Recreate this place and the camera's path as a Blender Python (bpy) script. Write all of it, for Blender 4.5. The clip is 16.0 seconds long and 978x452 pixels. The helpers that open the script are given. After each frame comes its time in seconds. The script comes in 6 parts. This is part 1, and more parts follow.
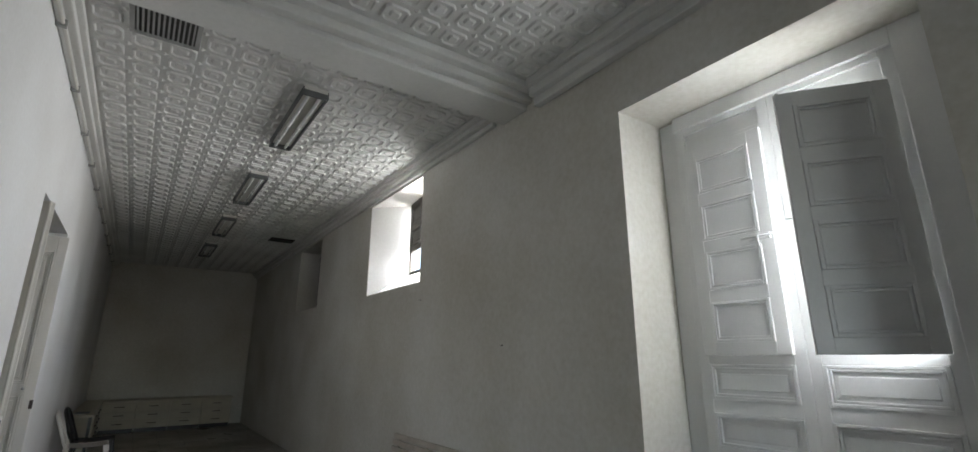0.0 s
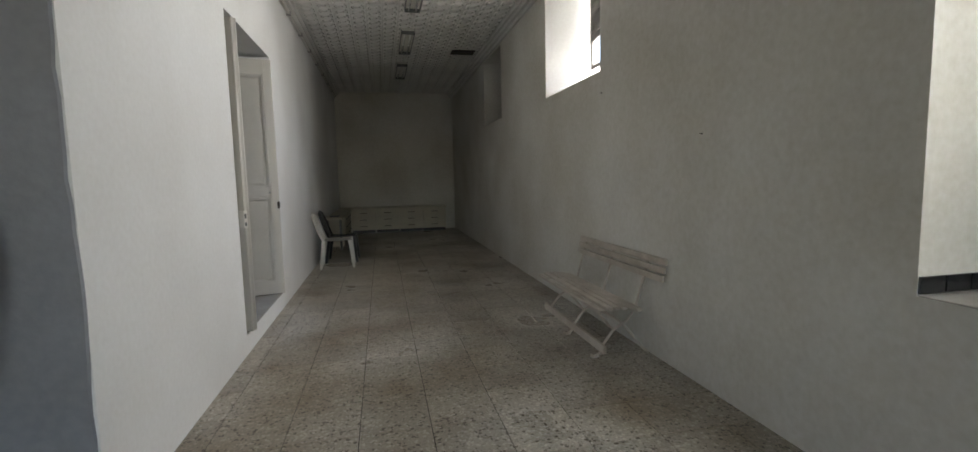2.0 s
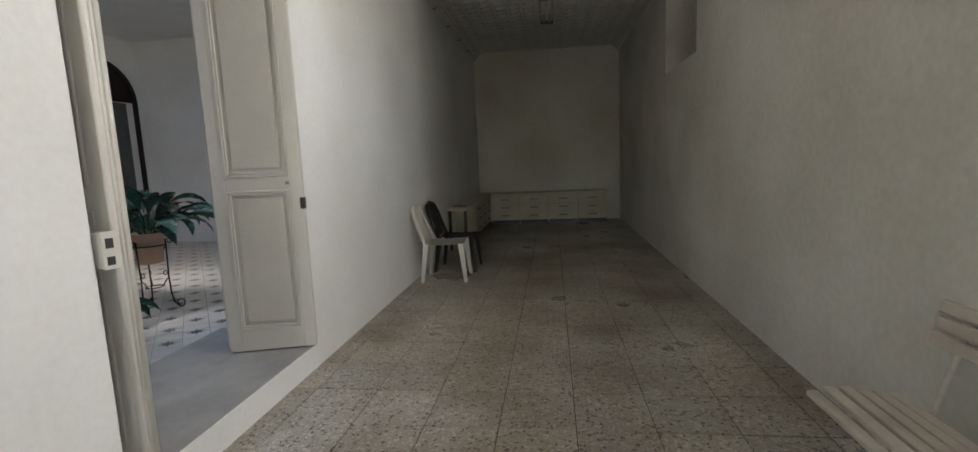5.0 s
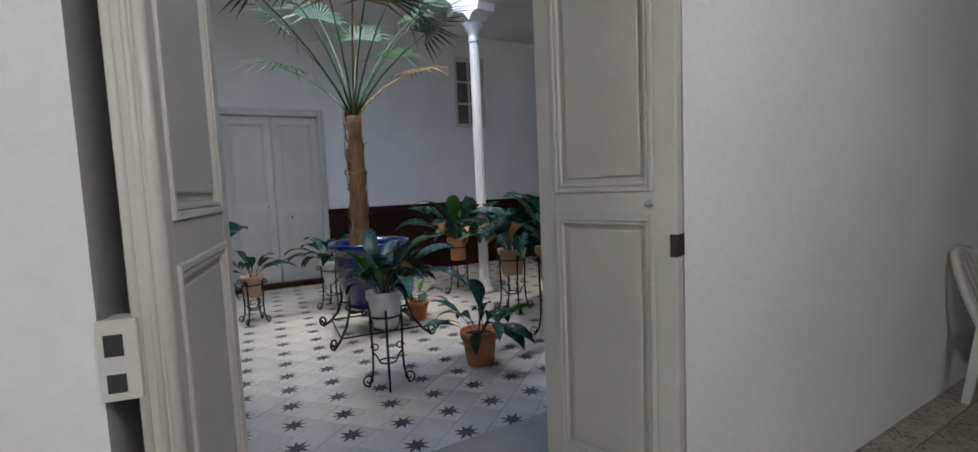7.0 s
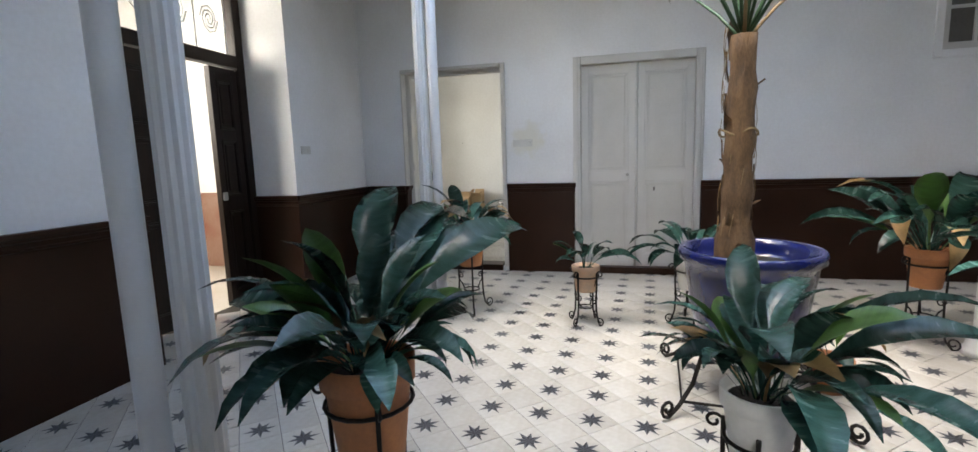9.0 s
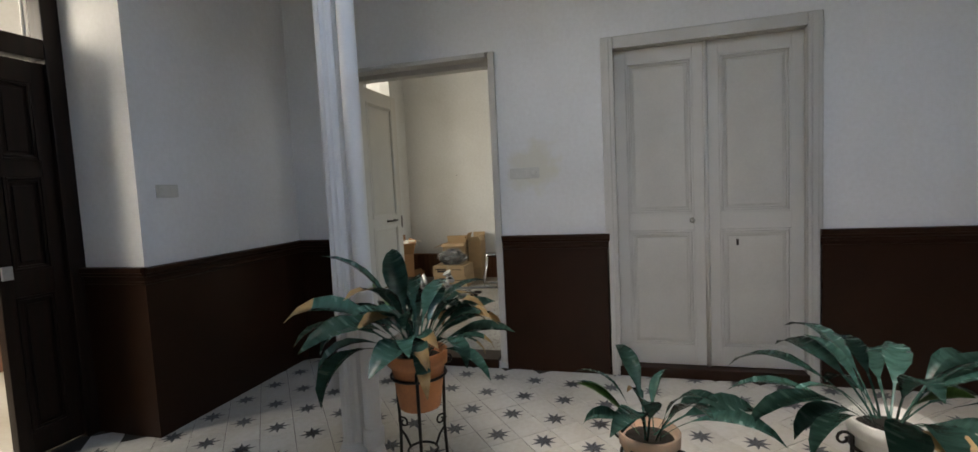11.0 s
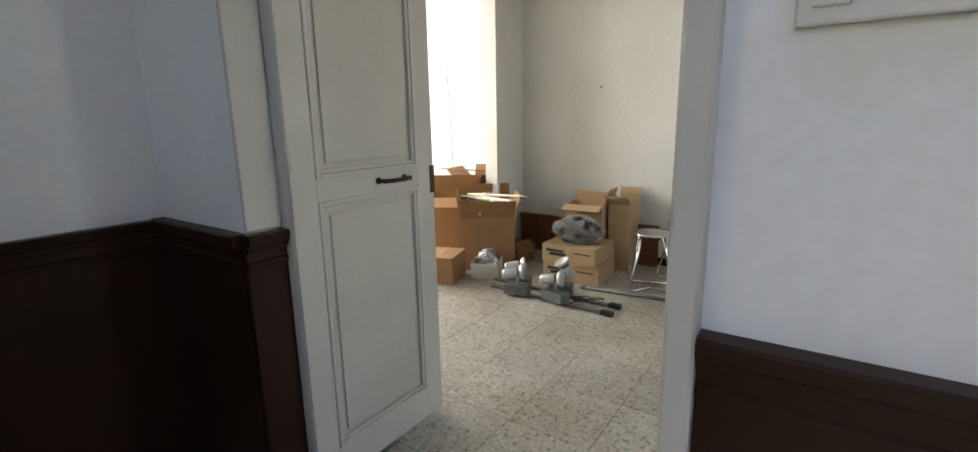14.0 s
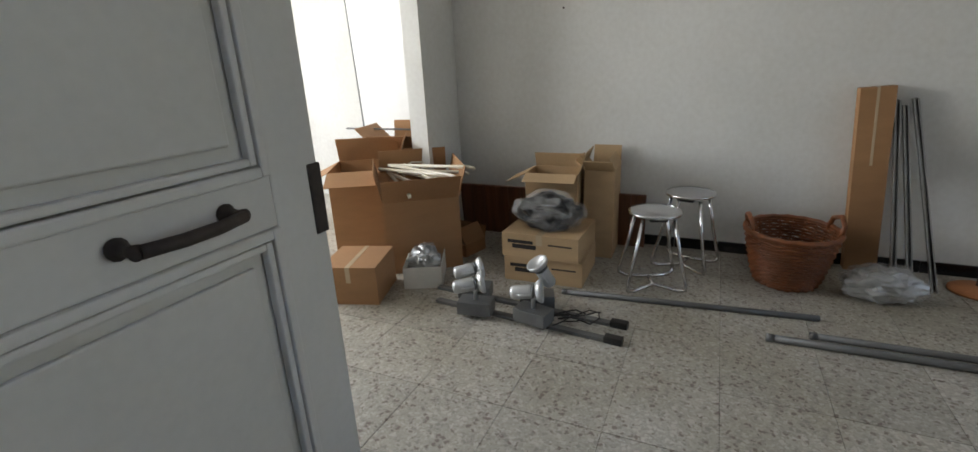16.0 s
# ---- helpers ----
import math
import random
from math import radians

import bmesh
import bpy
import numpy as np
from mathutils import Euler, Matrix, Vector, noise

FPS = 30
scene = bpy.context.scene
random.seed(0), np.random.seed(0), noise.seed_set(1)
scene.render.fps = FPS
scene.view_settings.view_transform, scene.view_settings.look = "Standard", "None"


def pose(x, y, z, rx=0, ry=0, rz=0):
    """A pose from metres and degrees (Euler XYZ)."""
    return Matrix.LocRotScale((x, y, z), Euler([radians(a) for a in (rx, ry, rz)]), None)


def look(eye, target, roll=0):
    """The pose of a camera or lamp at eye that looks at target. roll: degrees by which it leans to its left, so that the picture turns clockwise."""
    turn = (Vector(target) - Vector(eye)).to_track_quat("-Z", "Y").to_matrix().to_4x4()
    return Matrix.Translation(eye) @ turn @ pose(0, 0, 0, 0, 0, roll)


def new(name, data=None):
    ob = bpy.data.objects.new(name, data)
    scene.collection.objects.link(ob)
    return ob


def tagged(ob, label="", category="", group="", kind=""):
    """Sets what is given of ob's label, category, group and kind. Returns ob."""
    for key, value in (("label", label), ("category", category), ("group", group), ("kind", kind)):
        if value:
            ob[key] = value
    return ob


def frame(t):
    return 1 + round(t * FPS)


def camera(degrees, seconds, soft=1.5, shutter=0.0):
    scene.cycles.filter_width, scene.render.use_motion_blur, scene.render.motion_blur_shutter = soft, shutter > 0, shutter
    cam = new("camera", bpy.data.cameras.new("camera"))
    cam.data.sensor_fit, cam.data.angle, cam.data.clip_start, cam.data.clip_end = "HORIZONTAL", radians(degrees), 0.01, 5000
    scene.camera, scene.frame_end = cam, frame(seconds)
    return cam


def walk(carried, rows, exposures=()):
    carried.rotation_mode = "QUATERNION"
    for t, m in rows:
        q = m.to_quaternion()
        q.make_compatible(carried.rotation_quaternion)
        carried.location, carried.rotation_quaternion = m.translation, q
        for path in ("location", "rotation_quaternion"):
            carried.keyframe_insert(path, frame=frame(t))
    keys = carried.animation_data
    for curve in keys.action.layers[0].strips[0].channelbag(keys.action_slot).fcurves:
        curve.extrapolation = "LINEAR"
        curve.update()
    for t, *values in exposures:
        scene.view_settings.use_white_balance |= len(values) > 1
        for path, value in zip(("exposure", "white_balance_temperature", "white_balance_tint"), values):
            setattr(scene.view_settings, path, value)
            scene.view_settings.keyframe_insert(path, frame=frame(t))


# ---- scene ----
cam = camera(89.9, 16.0, soft=1.5)
PATH = [
    (0, (2.768, -5.167, 1.501), (3.822, -3.549, 2.02), -0.1),
    (0.5, (2.794, -5.162, 1.467), (3.611, -3.366, 1.796), 0.4),
    (1, (2.84, -5.14, 1.425), (3.429, -3.233, 1.541), -0.2),
    (1.5, (2.975, -4.974, 1.378), (3.343, -3.009, 1.346), -0.8),
    (2, (3.143, -4.713, 1.357), (3.496, -2.755, 1.16), -1.3),
    (2.5, (3.336, -4.379, 1.311), (3.626, -2.437, 0.928), -1.5),
    (3, (3.459, -3.983, 1.259), (3.675, -2.1, 0.622), -1.4),
    (3.5, (3.553, -3.581, 1.193), (3.62, -1.783, 0.321), -1.3),
    (4, (3.607, -3.133, 1.24), (3.5, -1.232, 0.628), -1.5),
    (4.2, (3.604, -2.936, 1.274), (3.454, -0.998, 0.804), -1.8),
    (6.3, (3.246, -1.072, 1.35), (2.128, 0.582, 1.237), -2.2),
    (6.5, (3.167, -0.925, 1.351), (1.848, 0.575, 1.237), -2.4),
    (7, (2.938, -0.585, 1.333), (1.197, 0.386, 1.169), -2.5),
    (7.5, (2.611, -0.338, 1.323), (0.659, 0.021, 1.08), -2.8),
    (8, (2.21, -0.15, 1.34), (0.231, -0.18, 1.056), -3.2),
    (8.2, (2.047, -0.093, 1.359), (0.078, -0.272, 1.061), -3.2),
    (10.3, (0.05, -0.166, 1.432), (-1.842, -0.76, 1.179), -0.9),
    (10.5, (-0.185, -0.224, 1.433), (-2.091, -0.79, 1.217), -0.7),
    (11, (-0.777, -0.35, 1.465), (-2.693, -0.904, 1.316), -2.8),
    (11.5, (-1.371, -0.512, 1.448), (-3.293, -1.055, 1.333), -3.1),
    (12, (-1.928, -0.687, 1.43), (-3.843, -1.253, 1.309), -2.8),
    (12.5, (-2.46, -0.824, 1.459), (-4.362, -1.426, 1.328), -3.4),
    (13, (-2.961, -0.923, 1.462), (-4.808, -1.677, 1.32), -2.9),
    (13.5, (-3.381, -1.025, 1.47), (-5.141, -1.95, 1.249), -2.0),
    (14, (-3.767, -1.197, 1.424), (-5.376, -2.309, 1.004), -1.0),
    (14.5, (-4.045, -1.437, 1.387), (-5.625, -2.553, 0.875), -0.5),
    (15, (-4.256, -1.655, 1.402), (-5.853, -2.71, 0.822), -3.2),
    (15.5, (-4.506, -1.86, 1.398), (-6.189, -2.754, 0.789), -2.9),
    (16, (-4.785, -2.021, 1.385), (-6.505, -2.823, 0.751), -2.5),
]
walk(cam, [(t, look(eye, target, roll)) for t, eye, target, roll in PATH],
     exposures=[(0.0, 2.48, 6450, 10), (1.5, 2.5, 6750, 10), (2.0, 2.72, 6850, 10), (3.0, 2.88, 7150, 10), (6.3, 3.2, 6900, 10), (7.0, 2.62, 6700, 10), (7.5, 2.4, 6750, 10), (8.0, 3.1, 6900, 10), (10.5, 3.5, 7700, 10), (11.0, 2.8, 7800, 10), (12.0, 2.95, 7800, 10), (13.5, 3.1, 7500, 10), (14.5, 3.35, 7500, 10), (15.0, 3.1, 7200, 10), (15.5, 2.75, 6900, 10), (16.0, 2.65, 6800, 10)])

# ---------------- world, sun, large lights ----------------
world = bpy.data.worlds.new("sky")
scene.world = world
world.use_nodes = True
wn = world.node_tree.nodes
sky = wn.new("ShaderNodeTexSky")
sky.sky_type, sky.sun_disc, sky.sun_elevation, sky.sun_rotation = "NISHITA", False, radians(55), radians(150)
world.node_tree.links.new(sky.outputs[0], wn["Background"].inputs[0])
wn["Background"].inputs[1].default_value = 0.15
sun_data = bpy.data.lights.new("sun", "SUN")
sun_data.energy, sun_data.angle, sun_data.color = 0.7, radians(40), (1.0, 0.96, 0.9)
sun = new("sun", sun_data)
sun.matrix_world = look((0, 0, 20), (-3, 2, 6))

# the long room is laid out in its own axes: u across, v along, floor at 0
ROOM = pose(1.97, -1.5, 0.04, 0, 0, 2.0)
RW, RC = 2.95, 3.52          # width and ceiling height of the long room
BACK = 9.75                  # its far wall


def area(name, m, w, h, watts, color=(1, 1, 1)):
    d = bpy.data.lights.new(name, "AREA")
    d.shape, d.size, d.size_y, d.energy, d.color = "RECTANGLE", w, h, watts, color
    ob = new(name, d)
    ob.matrix_world = m
    return ob


area("window_or_fill_light", ROOM @ look((RW + 0.62, -2.75, 2.1), (0, -2.2, 1.5)), 1.2, 1.6, 24, (0.95, 0.98, 1.0))
area("window_or_fill_light", ROOM @ look((RW + 0.62, 1.5, 2.9), (0, 1.9, 2.3)), 0.8, 0.9, 21, (0.97, 0.98, 1.0))
area("window_or_fill_light", ROOM @ look((1.2, -7.35, 1.7), (1.5, 0, 1.2)), 1.5, 1.9, 2.5, (0.80, 0.93, 1.0))
area("window_or_fill_light", look((-6.3, -7.3, 1.9), (-7.2, -3, 1.2)), 1.6, 1.8, 24, (0.97, 0.99, 1.0))
# added weak fill from the store room's unseen north end
area("window_or_fill_light", look((-6.2, 2.2, 2.3), (-6.6, -3, 0.6)), 1.3, 1.5, 1.3, (1.0, 0.98, 0.95))
area("doorway_light", look((-1.2, -5.7, 2.6), (-3.2, -3.4, 1.2)), 1.4, 1.6, 20, (1.0, 0.99, 0.96))


# ---------------- materials ----------------
def material(name, color, rough=0.6, metal=0.0, vary=0.15, scale=3.0, fine=60.0, bump=0.15, depth=0.004, tint=None, coat=0.0, stretch=None, rand=0.0, spec=0.5):
    m = bpy.data.materials.new(name)
    m.use_nodes = True
    n, l = m.node_tree.nodes, m.node_tree.links
    b = n["Principled BSDF"]
    b.inputs["Roughness"].default_value, b.inputs["Metallic"].default_value = rough, metal
    b.inputs["Coat Weight"].default_value = coat
    b.inputs["Specular IOR Level"].default_value = spec
    tc = n.new("ShaderNodeTexCoord")
    src = tc.outputs["Object"]
    if stretch:
        mp = n.new("ShaderNodeMapping")
        mp.inputs["Scale"].default_value = stretch
        l.new(src, mp.inputs[0])
        src = mp.outputs[0]
    big, small = n.new("ShaderNodeTexNoise"), n.new("ShaderNodeTexNoise")
    big.inputs["Scale"].default_value, big.inputs["Detail"].default_value = scale, 5
    small.inputs["Scale"].default_value, small.inputs["Detail"].default_value = fine, 3
    l.new(src, big.inputs["Vector"])
    l.new(src, small.inputs["Vector"])
    mix = n.new("ShaderNodeMath")
    mix.operation = "MULTIPLY_ADD"
    l.new(small.outputs[0], mix.inputs[0])
    mix.inputs[1].default_value = 0.35
    l.new(big.outputs[0], mix.inputs[2])
    ramp = n.new("ShaderNodeMapRange")
    ramp.inputs[1].default_value, ramp.inputs[2].default_value = 0.42, 0.92
    l.new(mix.outputs[0], ramp.inputs[0])
    cm = n.new("ShaderNodeMix")
    cm.data_type = "RGBA"
    dark = tint if tint else tuple(c * (1 - vary) for c in color)
    light = tuple(min(1, c * (1 + vary * 0.5)) for c in color)
    cm.inputs[6].default_value, cm.inputs[7].default_value = (*dark, 1), (*light, 1)
    l.new(ramp.outputs[0], cm.inputs[0])
    out = cm.outputs[2]
    if rand:
        oi, hv = n.new("ShaderNodeObjectInfo"), n.new("ShaderNodeHueSaturation")
        mr = n.new("ShaderNodeMapRange")
        mr.inputs[3].default_value, mr.inputs[4].default_value = 1 - rand, 1 + rand
        l.new(oi.outputs["Random"], mr.inputs[0])
        l.new(mr.outputs[0], hv.inputs["Value"])
        l.new(out, hv.inputs["Color"])
        out = hv.outputs[0]
    l.new(out, b.inputs["Base Color"])
    bp = n.new("ShaderNodeBump")
    bp.inputs["Strength"].default_value, bp.inputs["Distance"].default_value = bump, depth
    l.new(mix.outputs[0], bp.inputs["Height"])
    l.new(bp.outputs[0], b.inputs["Normal"])
    rr = n.new("ShaderNodeMapRange")
    rr.inputs[3].default_value, rr.inputs[4].default_value = max(0.03, rough - 0.08), min(1, rough + 0.1)
    l.new(big.outputs[0], rr.inputs[0])
    l.new(rr.outputs[0], b.inputs["Roughness"])
    return m


def terrazzo(name, base, chip_dark, chip_light, dirt, rough):
    m = bpy.data.materials.new(name)
    m.use_nodes = True
    n, l = m.node_tree.nodes, m.node_tree.links
    b = n["Principled BSDF"]
    geo = n.new("ShaderNodeNewGeometry")
    vor = n.new("ShaderNodeTexVoronoi")
    vor.inputs["Scale"].default_value = 46
    vor2 = n.new("ShaderNodeTexVoronoi")
    vor2.inputs["Scale"].default_value = 110
    big = n.new("ShaderNodeTexNoise")
    big.inputs["Scale"].default_value, big.inputs["Detail"].default_value = 1.1, 6
    wob, mixv = n.new("ShaderNodeTexNoise"), n.new("ShaderNodeVectorMath")
    wob.inputs["Scale"].default_value, wob.inputs["Detail"].default_value = 55, 2
    mixv.operation = "MULTIPLY_ADD"
    mixv.inputs[1].default_value = (0.035, 0.035, 0.035)
    l.new(geo.outputs["Position"], wob.inputs["Vector"])
    l.new(wob.outputs["Color"], mixv.inputs[0])
    l.new(geo.outputs["Position"], mixv.inputs[2])
    for t in (vor2, big):
        l.new(geo.outputs["Position"], t.inputs["Vector"])
    l.new(mixv.outputs[0], vor.inputs["Vector"])
    size = n.new("ShaderNodeMath")
    size.operation = "LESS_THAN"
    size.inputs[1].default_value = 0.42
    l.new(vor.outputs["Distance"], size.inputs[0])
    cr = n.new("ShaderNodeValToRGB")
    cr.color_ramp.interpolation = "CONSTANT"
    e = cr.color_ramp.elements
    e[0].position, e[0].color = 0.0, (*chip_dark, 1)
    e[1].position, e[1].color = 0.27, (*base, 1)
    for p, c in ((0.5, chip_light), (0.72, tuple(x * 0.72 for x in base)), (0.85, chip_light)):
        el = e.new(p)
        el.color = (*c, 1)
    sep = n.new("ShaderNodeSeparateColor")
    l.new(vor.outputs["Color"], sep.inputs[0])
    l.new(sep.outputs[0], cr.inputs[0])
    g = n.new("ShaderNodeMix")
    g.data_type = "RGBA"
    g.inputs[6].default_value, g.inputs[7].default_value = (*tuple(x * 0.8 for x in base), 1), (*tuple(x * 1.15 for x in base), 1)
    sep2 = n.new("ShaderNodeSeparateColor")
    l.new(vor2.outputs["Color"], sep2.inputs[0])
    l.new(sep2.outputs[1], g.inputs[0])
    c1 = n.new("ShaderNodeMix")
    c1.data_type = "RGBA"
    l.new(size.outputs[0], c1.inputs[0])
    l.new(g.outputs[2], c1.inputs[6])
    l.new(cr.outputs[0], c1.inputs[7])
    mr = n.new("ShaderNodeMapRange")
    mr.inputs[1].default_value, mr.inputs[2].default_value = 0.35, 0.7
    mr.inputs[3].default_value, mr.inputs[4].default_value = 0.0, 0.9
    l.new(big.outputs[0], mr.inputs[0])
    c2 = n.new("ShaderNodeMix")
    c2.data_type = "RGBA"
    c2.blend_type = "MULTIPLY"
    l.new(mr.outputs[0], c2.inputs[0])
    l.new(c1.outputs[2], c2.inputs[6])
    c2.inputs[7].default_value = (*dirt, 1)
    oi, hv = n.new("ShaderNodeObjectInfo"), n.new("ShaderNodeHueSaturation")
    m2 = n.new("ShaderNodeMapRange")
    m2.inputs[3].default_value, m2.inputs[4].default_value = 0.88, 1.1
    l.new(oi.outputs["Random"], m2.inputs[0])
    l.new(m2.outputs[0], hv.inputs["Value"])
    l.new(c2.outputs[2], hv.inputs["Color"])
    l.new(hv.outputs[0], b.inputs["Base Color"])
    r2 = n.new("ShaderNodeMapRange")
    r2.inputs[3].default_value, r2.inputs[4].default_value = rough, rough + 0.3
    l.new(big.outputs[0], r2.inputs[0])
    l.new(r2.outputs[0], b.inputs["Roughness"])
    bp = n.new("ShaderNodeBump")
    bp.inputs["Strength"].default_value, bp.inputs["Distance"].default_value = 0.06, 0.003
    l.new(big.outputs[0], bp.inputs["Height"])
    l.new(bp.outputs[0], b.inputs["Normal"])
    return m


def clear(name, color, rough, alpha_mix):
    m = bpy.data.materials.new(name)
    m.use_nodes = True
    n, l = m.node_tree.nodes, m.node_tree.links
    b = n["Principled BSDF"]
    b.inputs["Base Color"].default_value = (*color, 1)
    b.inputs["Roughness"].default_value = rough
    tr, mx = n.new("ShaderNodeBsdfTransparent"), n.new("ShaderNodeMixShader")
    mx.inputs[0].default_value = alpha_mix
    l.new(tr.outputs[0], mx.inputs[1])
    l.new(b.outputs[0], mx.inputs[2])
    l.new(mx.outputs[0], n["Material Output"].inputs[0])
    return m


PLASTER = material("plaster_white", (0.78, 0.78, 0.775), 0.85, 0, 0.12, 0.9, 35, 0.35, 0.006, tint=(0.69, 0.68, 0.66))
PLASTER_FAR = material("plaster_white_patched", (0.78, 0.78, 0.775), 0.85, 0, 0.12, 0.9, 35, 0.35, 0.006, tint=(0.69, 0.68, 0.66))


def patch(m, centre, radius, tint):
    """A discoloured patch of old paint round a switch."""
    n, l = m.node_tree.nodes, m.node_tree.links
    b = n["Principled BSDF"]
    old = b.inputs["Base Color"].links[0].from_socket
    geo, dist, wob = n.new("ShaderNodeNewGeometry"), n.new("ShaderNodeVectorMath"), n.new("ShaderNodeTexNoise")
    dist.operation = "DISTANCE"
    dist.inputs[1].default_value = centre
    wob.inputs["Scale"].default_value, wob.inputs["Detail"].default_value = 7.0, 4
    l.new(geo.outputs["Position"], dist.inputs[0])
    l.new(geo.outputs["Position"], wob.inputs["Vector"])
    add, mr, mx = n.new("ShaderNodeMath"), n.new("ShaderNodeMapRange"), n.new("ShaderNodeMix")
    add.operation = "MULTIPLY_ADD"
    add.inputs[1].default_value = 0.35
    l.new(wob.outputs[0], add.inputs[0])
    l.new(dist.outputs["Value"], add.inputs[2])
    mr.inputs[1].default_value, mr.inputs[2].default_value = radius + 0.10, radius + 0.20
    mr.inputs[3].default_value, mr.inputs[4].default_value = 0.75, 0.0
    l.new(add.outputs[0], mr.inputs[0])
    mx.data_type = "RGBA"
    l.new(mr.outputs[0], mx.inputs[0])
    l.new(old, mx.inputs[6])
    mx.inputs[7].default_value = (*tint, 1)
    l.new(mx.outputs[2], b.inputs["Base Color"])


patch(PLASTER_FAR, (-4.57, -1.06, 1.62), 0.20, (0.66, 0.63, 0.52))
PLASTER_OLD = material("plaster_stained", (0.66, 0.645, 0.61), 0.9, 0, 0.2, 0.7, 30, 0.4, 0.006, tint=(0.50, 0.47, 0.40))
PLASTER_BACK = material("plaster_grey", (0.68, 0.68, 0.665), 0.85, 0, 0.15, 0.8, 30, 0.35, 0.008, tint=(0.57, 0.56, 0.53))
CEIL = material("ceiling_paint", (0.64, 0.63, 0.60), 0.75, 0, 0.15, 1.2, 40, 0.15)
WHITE = material("white_gloss_paint", (0.76, 0.76, 0.75), 0.35, 0, 0.08, 4, 80, 0.12, 0.002)
CREAM = material("cream_door_paint", (0.57, 0.545, 0.50), 0.38, 0, 0.10, 2.5, 70, 0.15, 0.003)
CREAM_D = material("cream_door_panel", (0.54, 0.515, 0.465), 0.42, 0, 0.12, 2.5, 60, 0.15, 0.003)
BROWN = material("brown_dado_paint", (0.026, 0.0095, 0.0045), 0.36, 0, 0.3, 2.5, 50, 0.12, 0.004, spec=0.2)
DARKWOOD = material("dark_varnished_wood", (0.016, 0.008, 0.005), 0.42, 0, 0.5, 3, 40, 0.25, 0.003, stretch=(14, 14, 1), spec=0.25)
TERR = terrazzo("terrazzo_floor", (0.42, 0.385, 0.33), (0.13, 0.108, 0.085), (0.58, 0.55, 0.49), (0.42, 0.335, 0.235), 0.17)
TERR_B = terrazzo("terrazzo_pale_floor", (0.43, 0.41, 0.365), (0.23, 0.195, 0.17), (0.53, 0.51, 0.47), (0.62, 0.58, 0.50), 0.3)
JOINT_B = material("pale_joint_grout", (0.17, 0.155, 0.13), 0.9, 0, 0.3, 8, 60)
JOINT = material("joint_grout", (0.042, 0.034, 0.026), 0.9, 0, 0.3, 8, 60)
TILE = material("cement_tile_white", (0.60, 0.585, 0.55), 0.30, 0, 0.2, 1.0, 30, 0.08, 0.002, tint=(0.46, 0.42, 0.35), rand=0.07)
STAR_D = material("cement_tile_black", (0.018, 0.018, 0.024), 0.35, 0, 0.3, 5, 60)
STAR_G = material("cement_tile_grey", (0.10, 0.105, 0.12), 0.35, 0, 0.3, 5, 60)
IRON = material("black_wrought_iron", (0.018, 0.016, 0.015), 0.45, 0.6, 0.3, 20, 120, 0.3, 0.002)
TERRACOTTA = material("terracotta", (0.52, 0.21, 0.085), 0.7, 0, 0.3, 6, 60, 0.2, 0.003, tint=(0.36, 0.15, 0.07))
TERRA_OLD = material("terracotta_aged", (0.42, 0.25, 0.16), 0.8, 0, 0.4, 7, 60, 0.3, 0.004, tint=(0.30, 0.24, 0.19))
POT_WHITE = material("white_plastic_pot", (0.72, 0.71, 0.67), 0.45, 0, 0.15, 5, 60)
POT_BLUE = material("cobalt_glazed_pot", (0.008, 0.014, 0.10), 0.14, 0, 0.4, 5, 30, 0.1, 0.003, coat=0.5)
SOIL = material("potting_soil", (0.013, 0.010, 0.007), 0.95, 0, 0.5, 30, 140, 0.8, 0.01)
# green made lighter and bluer: the sky's sheen is put into the colour
LEAF = material("aspidistra_leaf", (0.052, 0.130, 0.108), 0.24, 0, 0.45, 4, 60, 0.25, 0.004, tint=(0.020, 0.060, 0.044), stretch=(12, 2, 2), rand=0.35)
LEAF_Y = material("yellowing_leaf", (0.40, 0.27, 0.12), 0.45, 0, 0.4, 6, 60, 0.2, 0.003, rand=0.2)
LEAF_L = material("light_green_leaf", (0.085, 0.19, 0.045), 0.35, 0, 0.35, 5, 60, 0.25, 0.004, stretch=(12, 2, 2), rand=0.2)
PALM = material("palm_frond", (0.035, 0.085, 0.035), 0.4, 0, 0.4, 4, 60, 0.2, 0.003, rand=0.2)
PALM_DRY = material("dry_palm_frond", (0.26, 0.17, 0.075), 0.7, 0, 0.4, 6, 60)
TRUNK = material("palm_trunk_fibre", (0.17, 0.10, 0.050), 0.9, 0, 0.5, 5, 40, 0.9, 0.012, tint=(0.06, 0.034, 0.018), stretch=(3, 3, 1))
TRUNK_L = material("palm_leaf_base", (0.15, 0.09, 0.043), 0.9, 0, 0.55, 7, 50, 0.9, 0.008, stretch=(6, 6, 1))
CARD = material("cardboard", (0.33, 0.175, 0.08), 0.85, 0, 0.15, 3, 60, 0.15, 0.003, stretch=(1, 1, 4))
CARD_L = material("cardboard_pale", (0.46, 0.315, 0.175), 0.85, 0, 0.15, 3, 60, 0.15, 0.003, stretch=(1, 1, 4))
CARD_D = material("cardboard_inside", (0.20, 0.125, 0.065), 0.9, 0, 0.2, 3, 60)
PRINT = material("black_print", (0.025, 0.02, 0.018), 0.8, 0, 0.3, 20, 80)
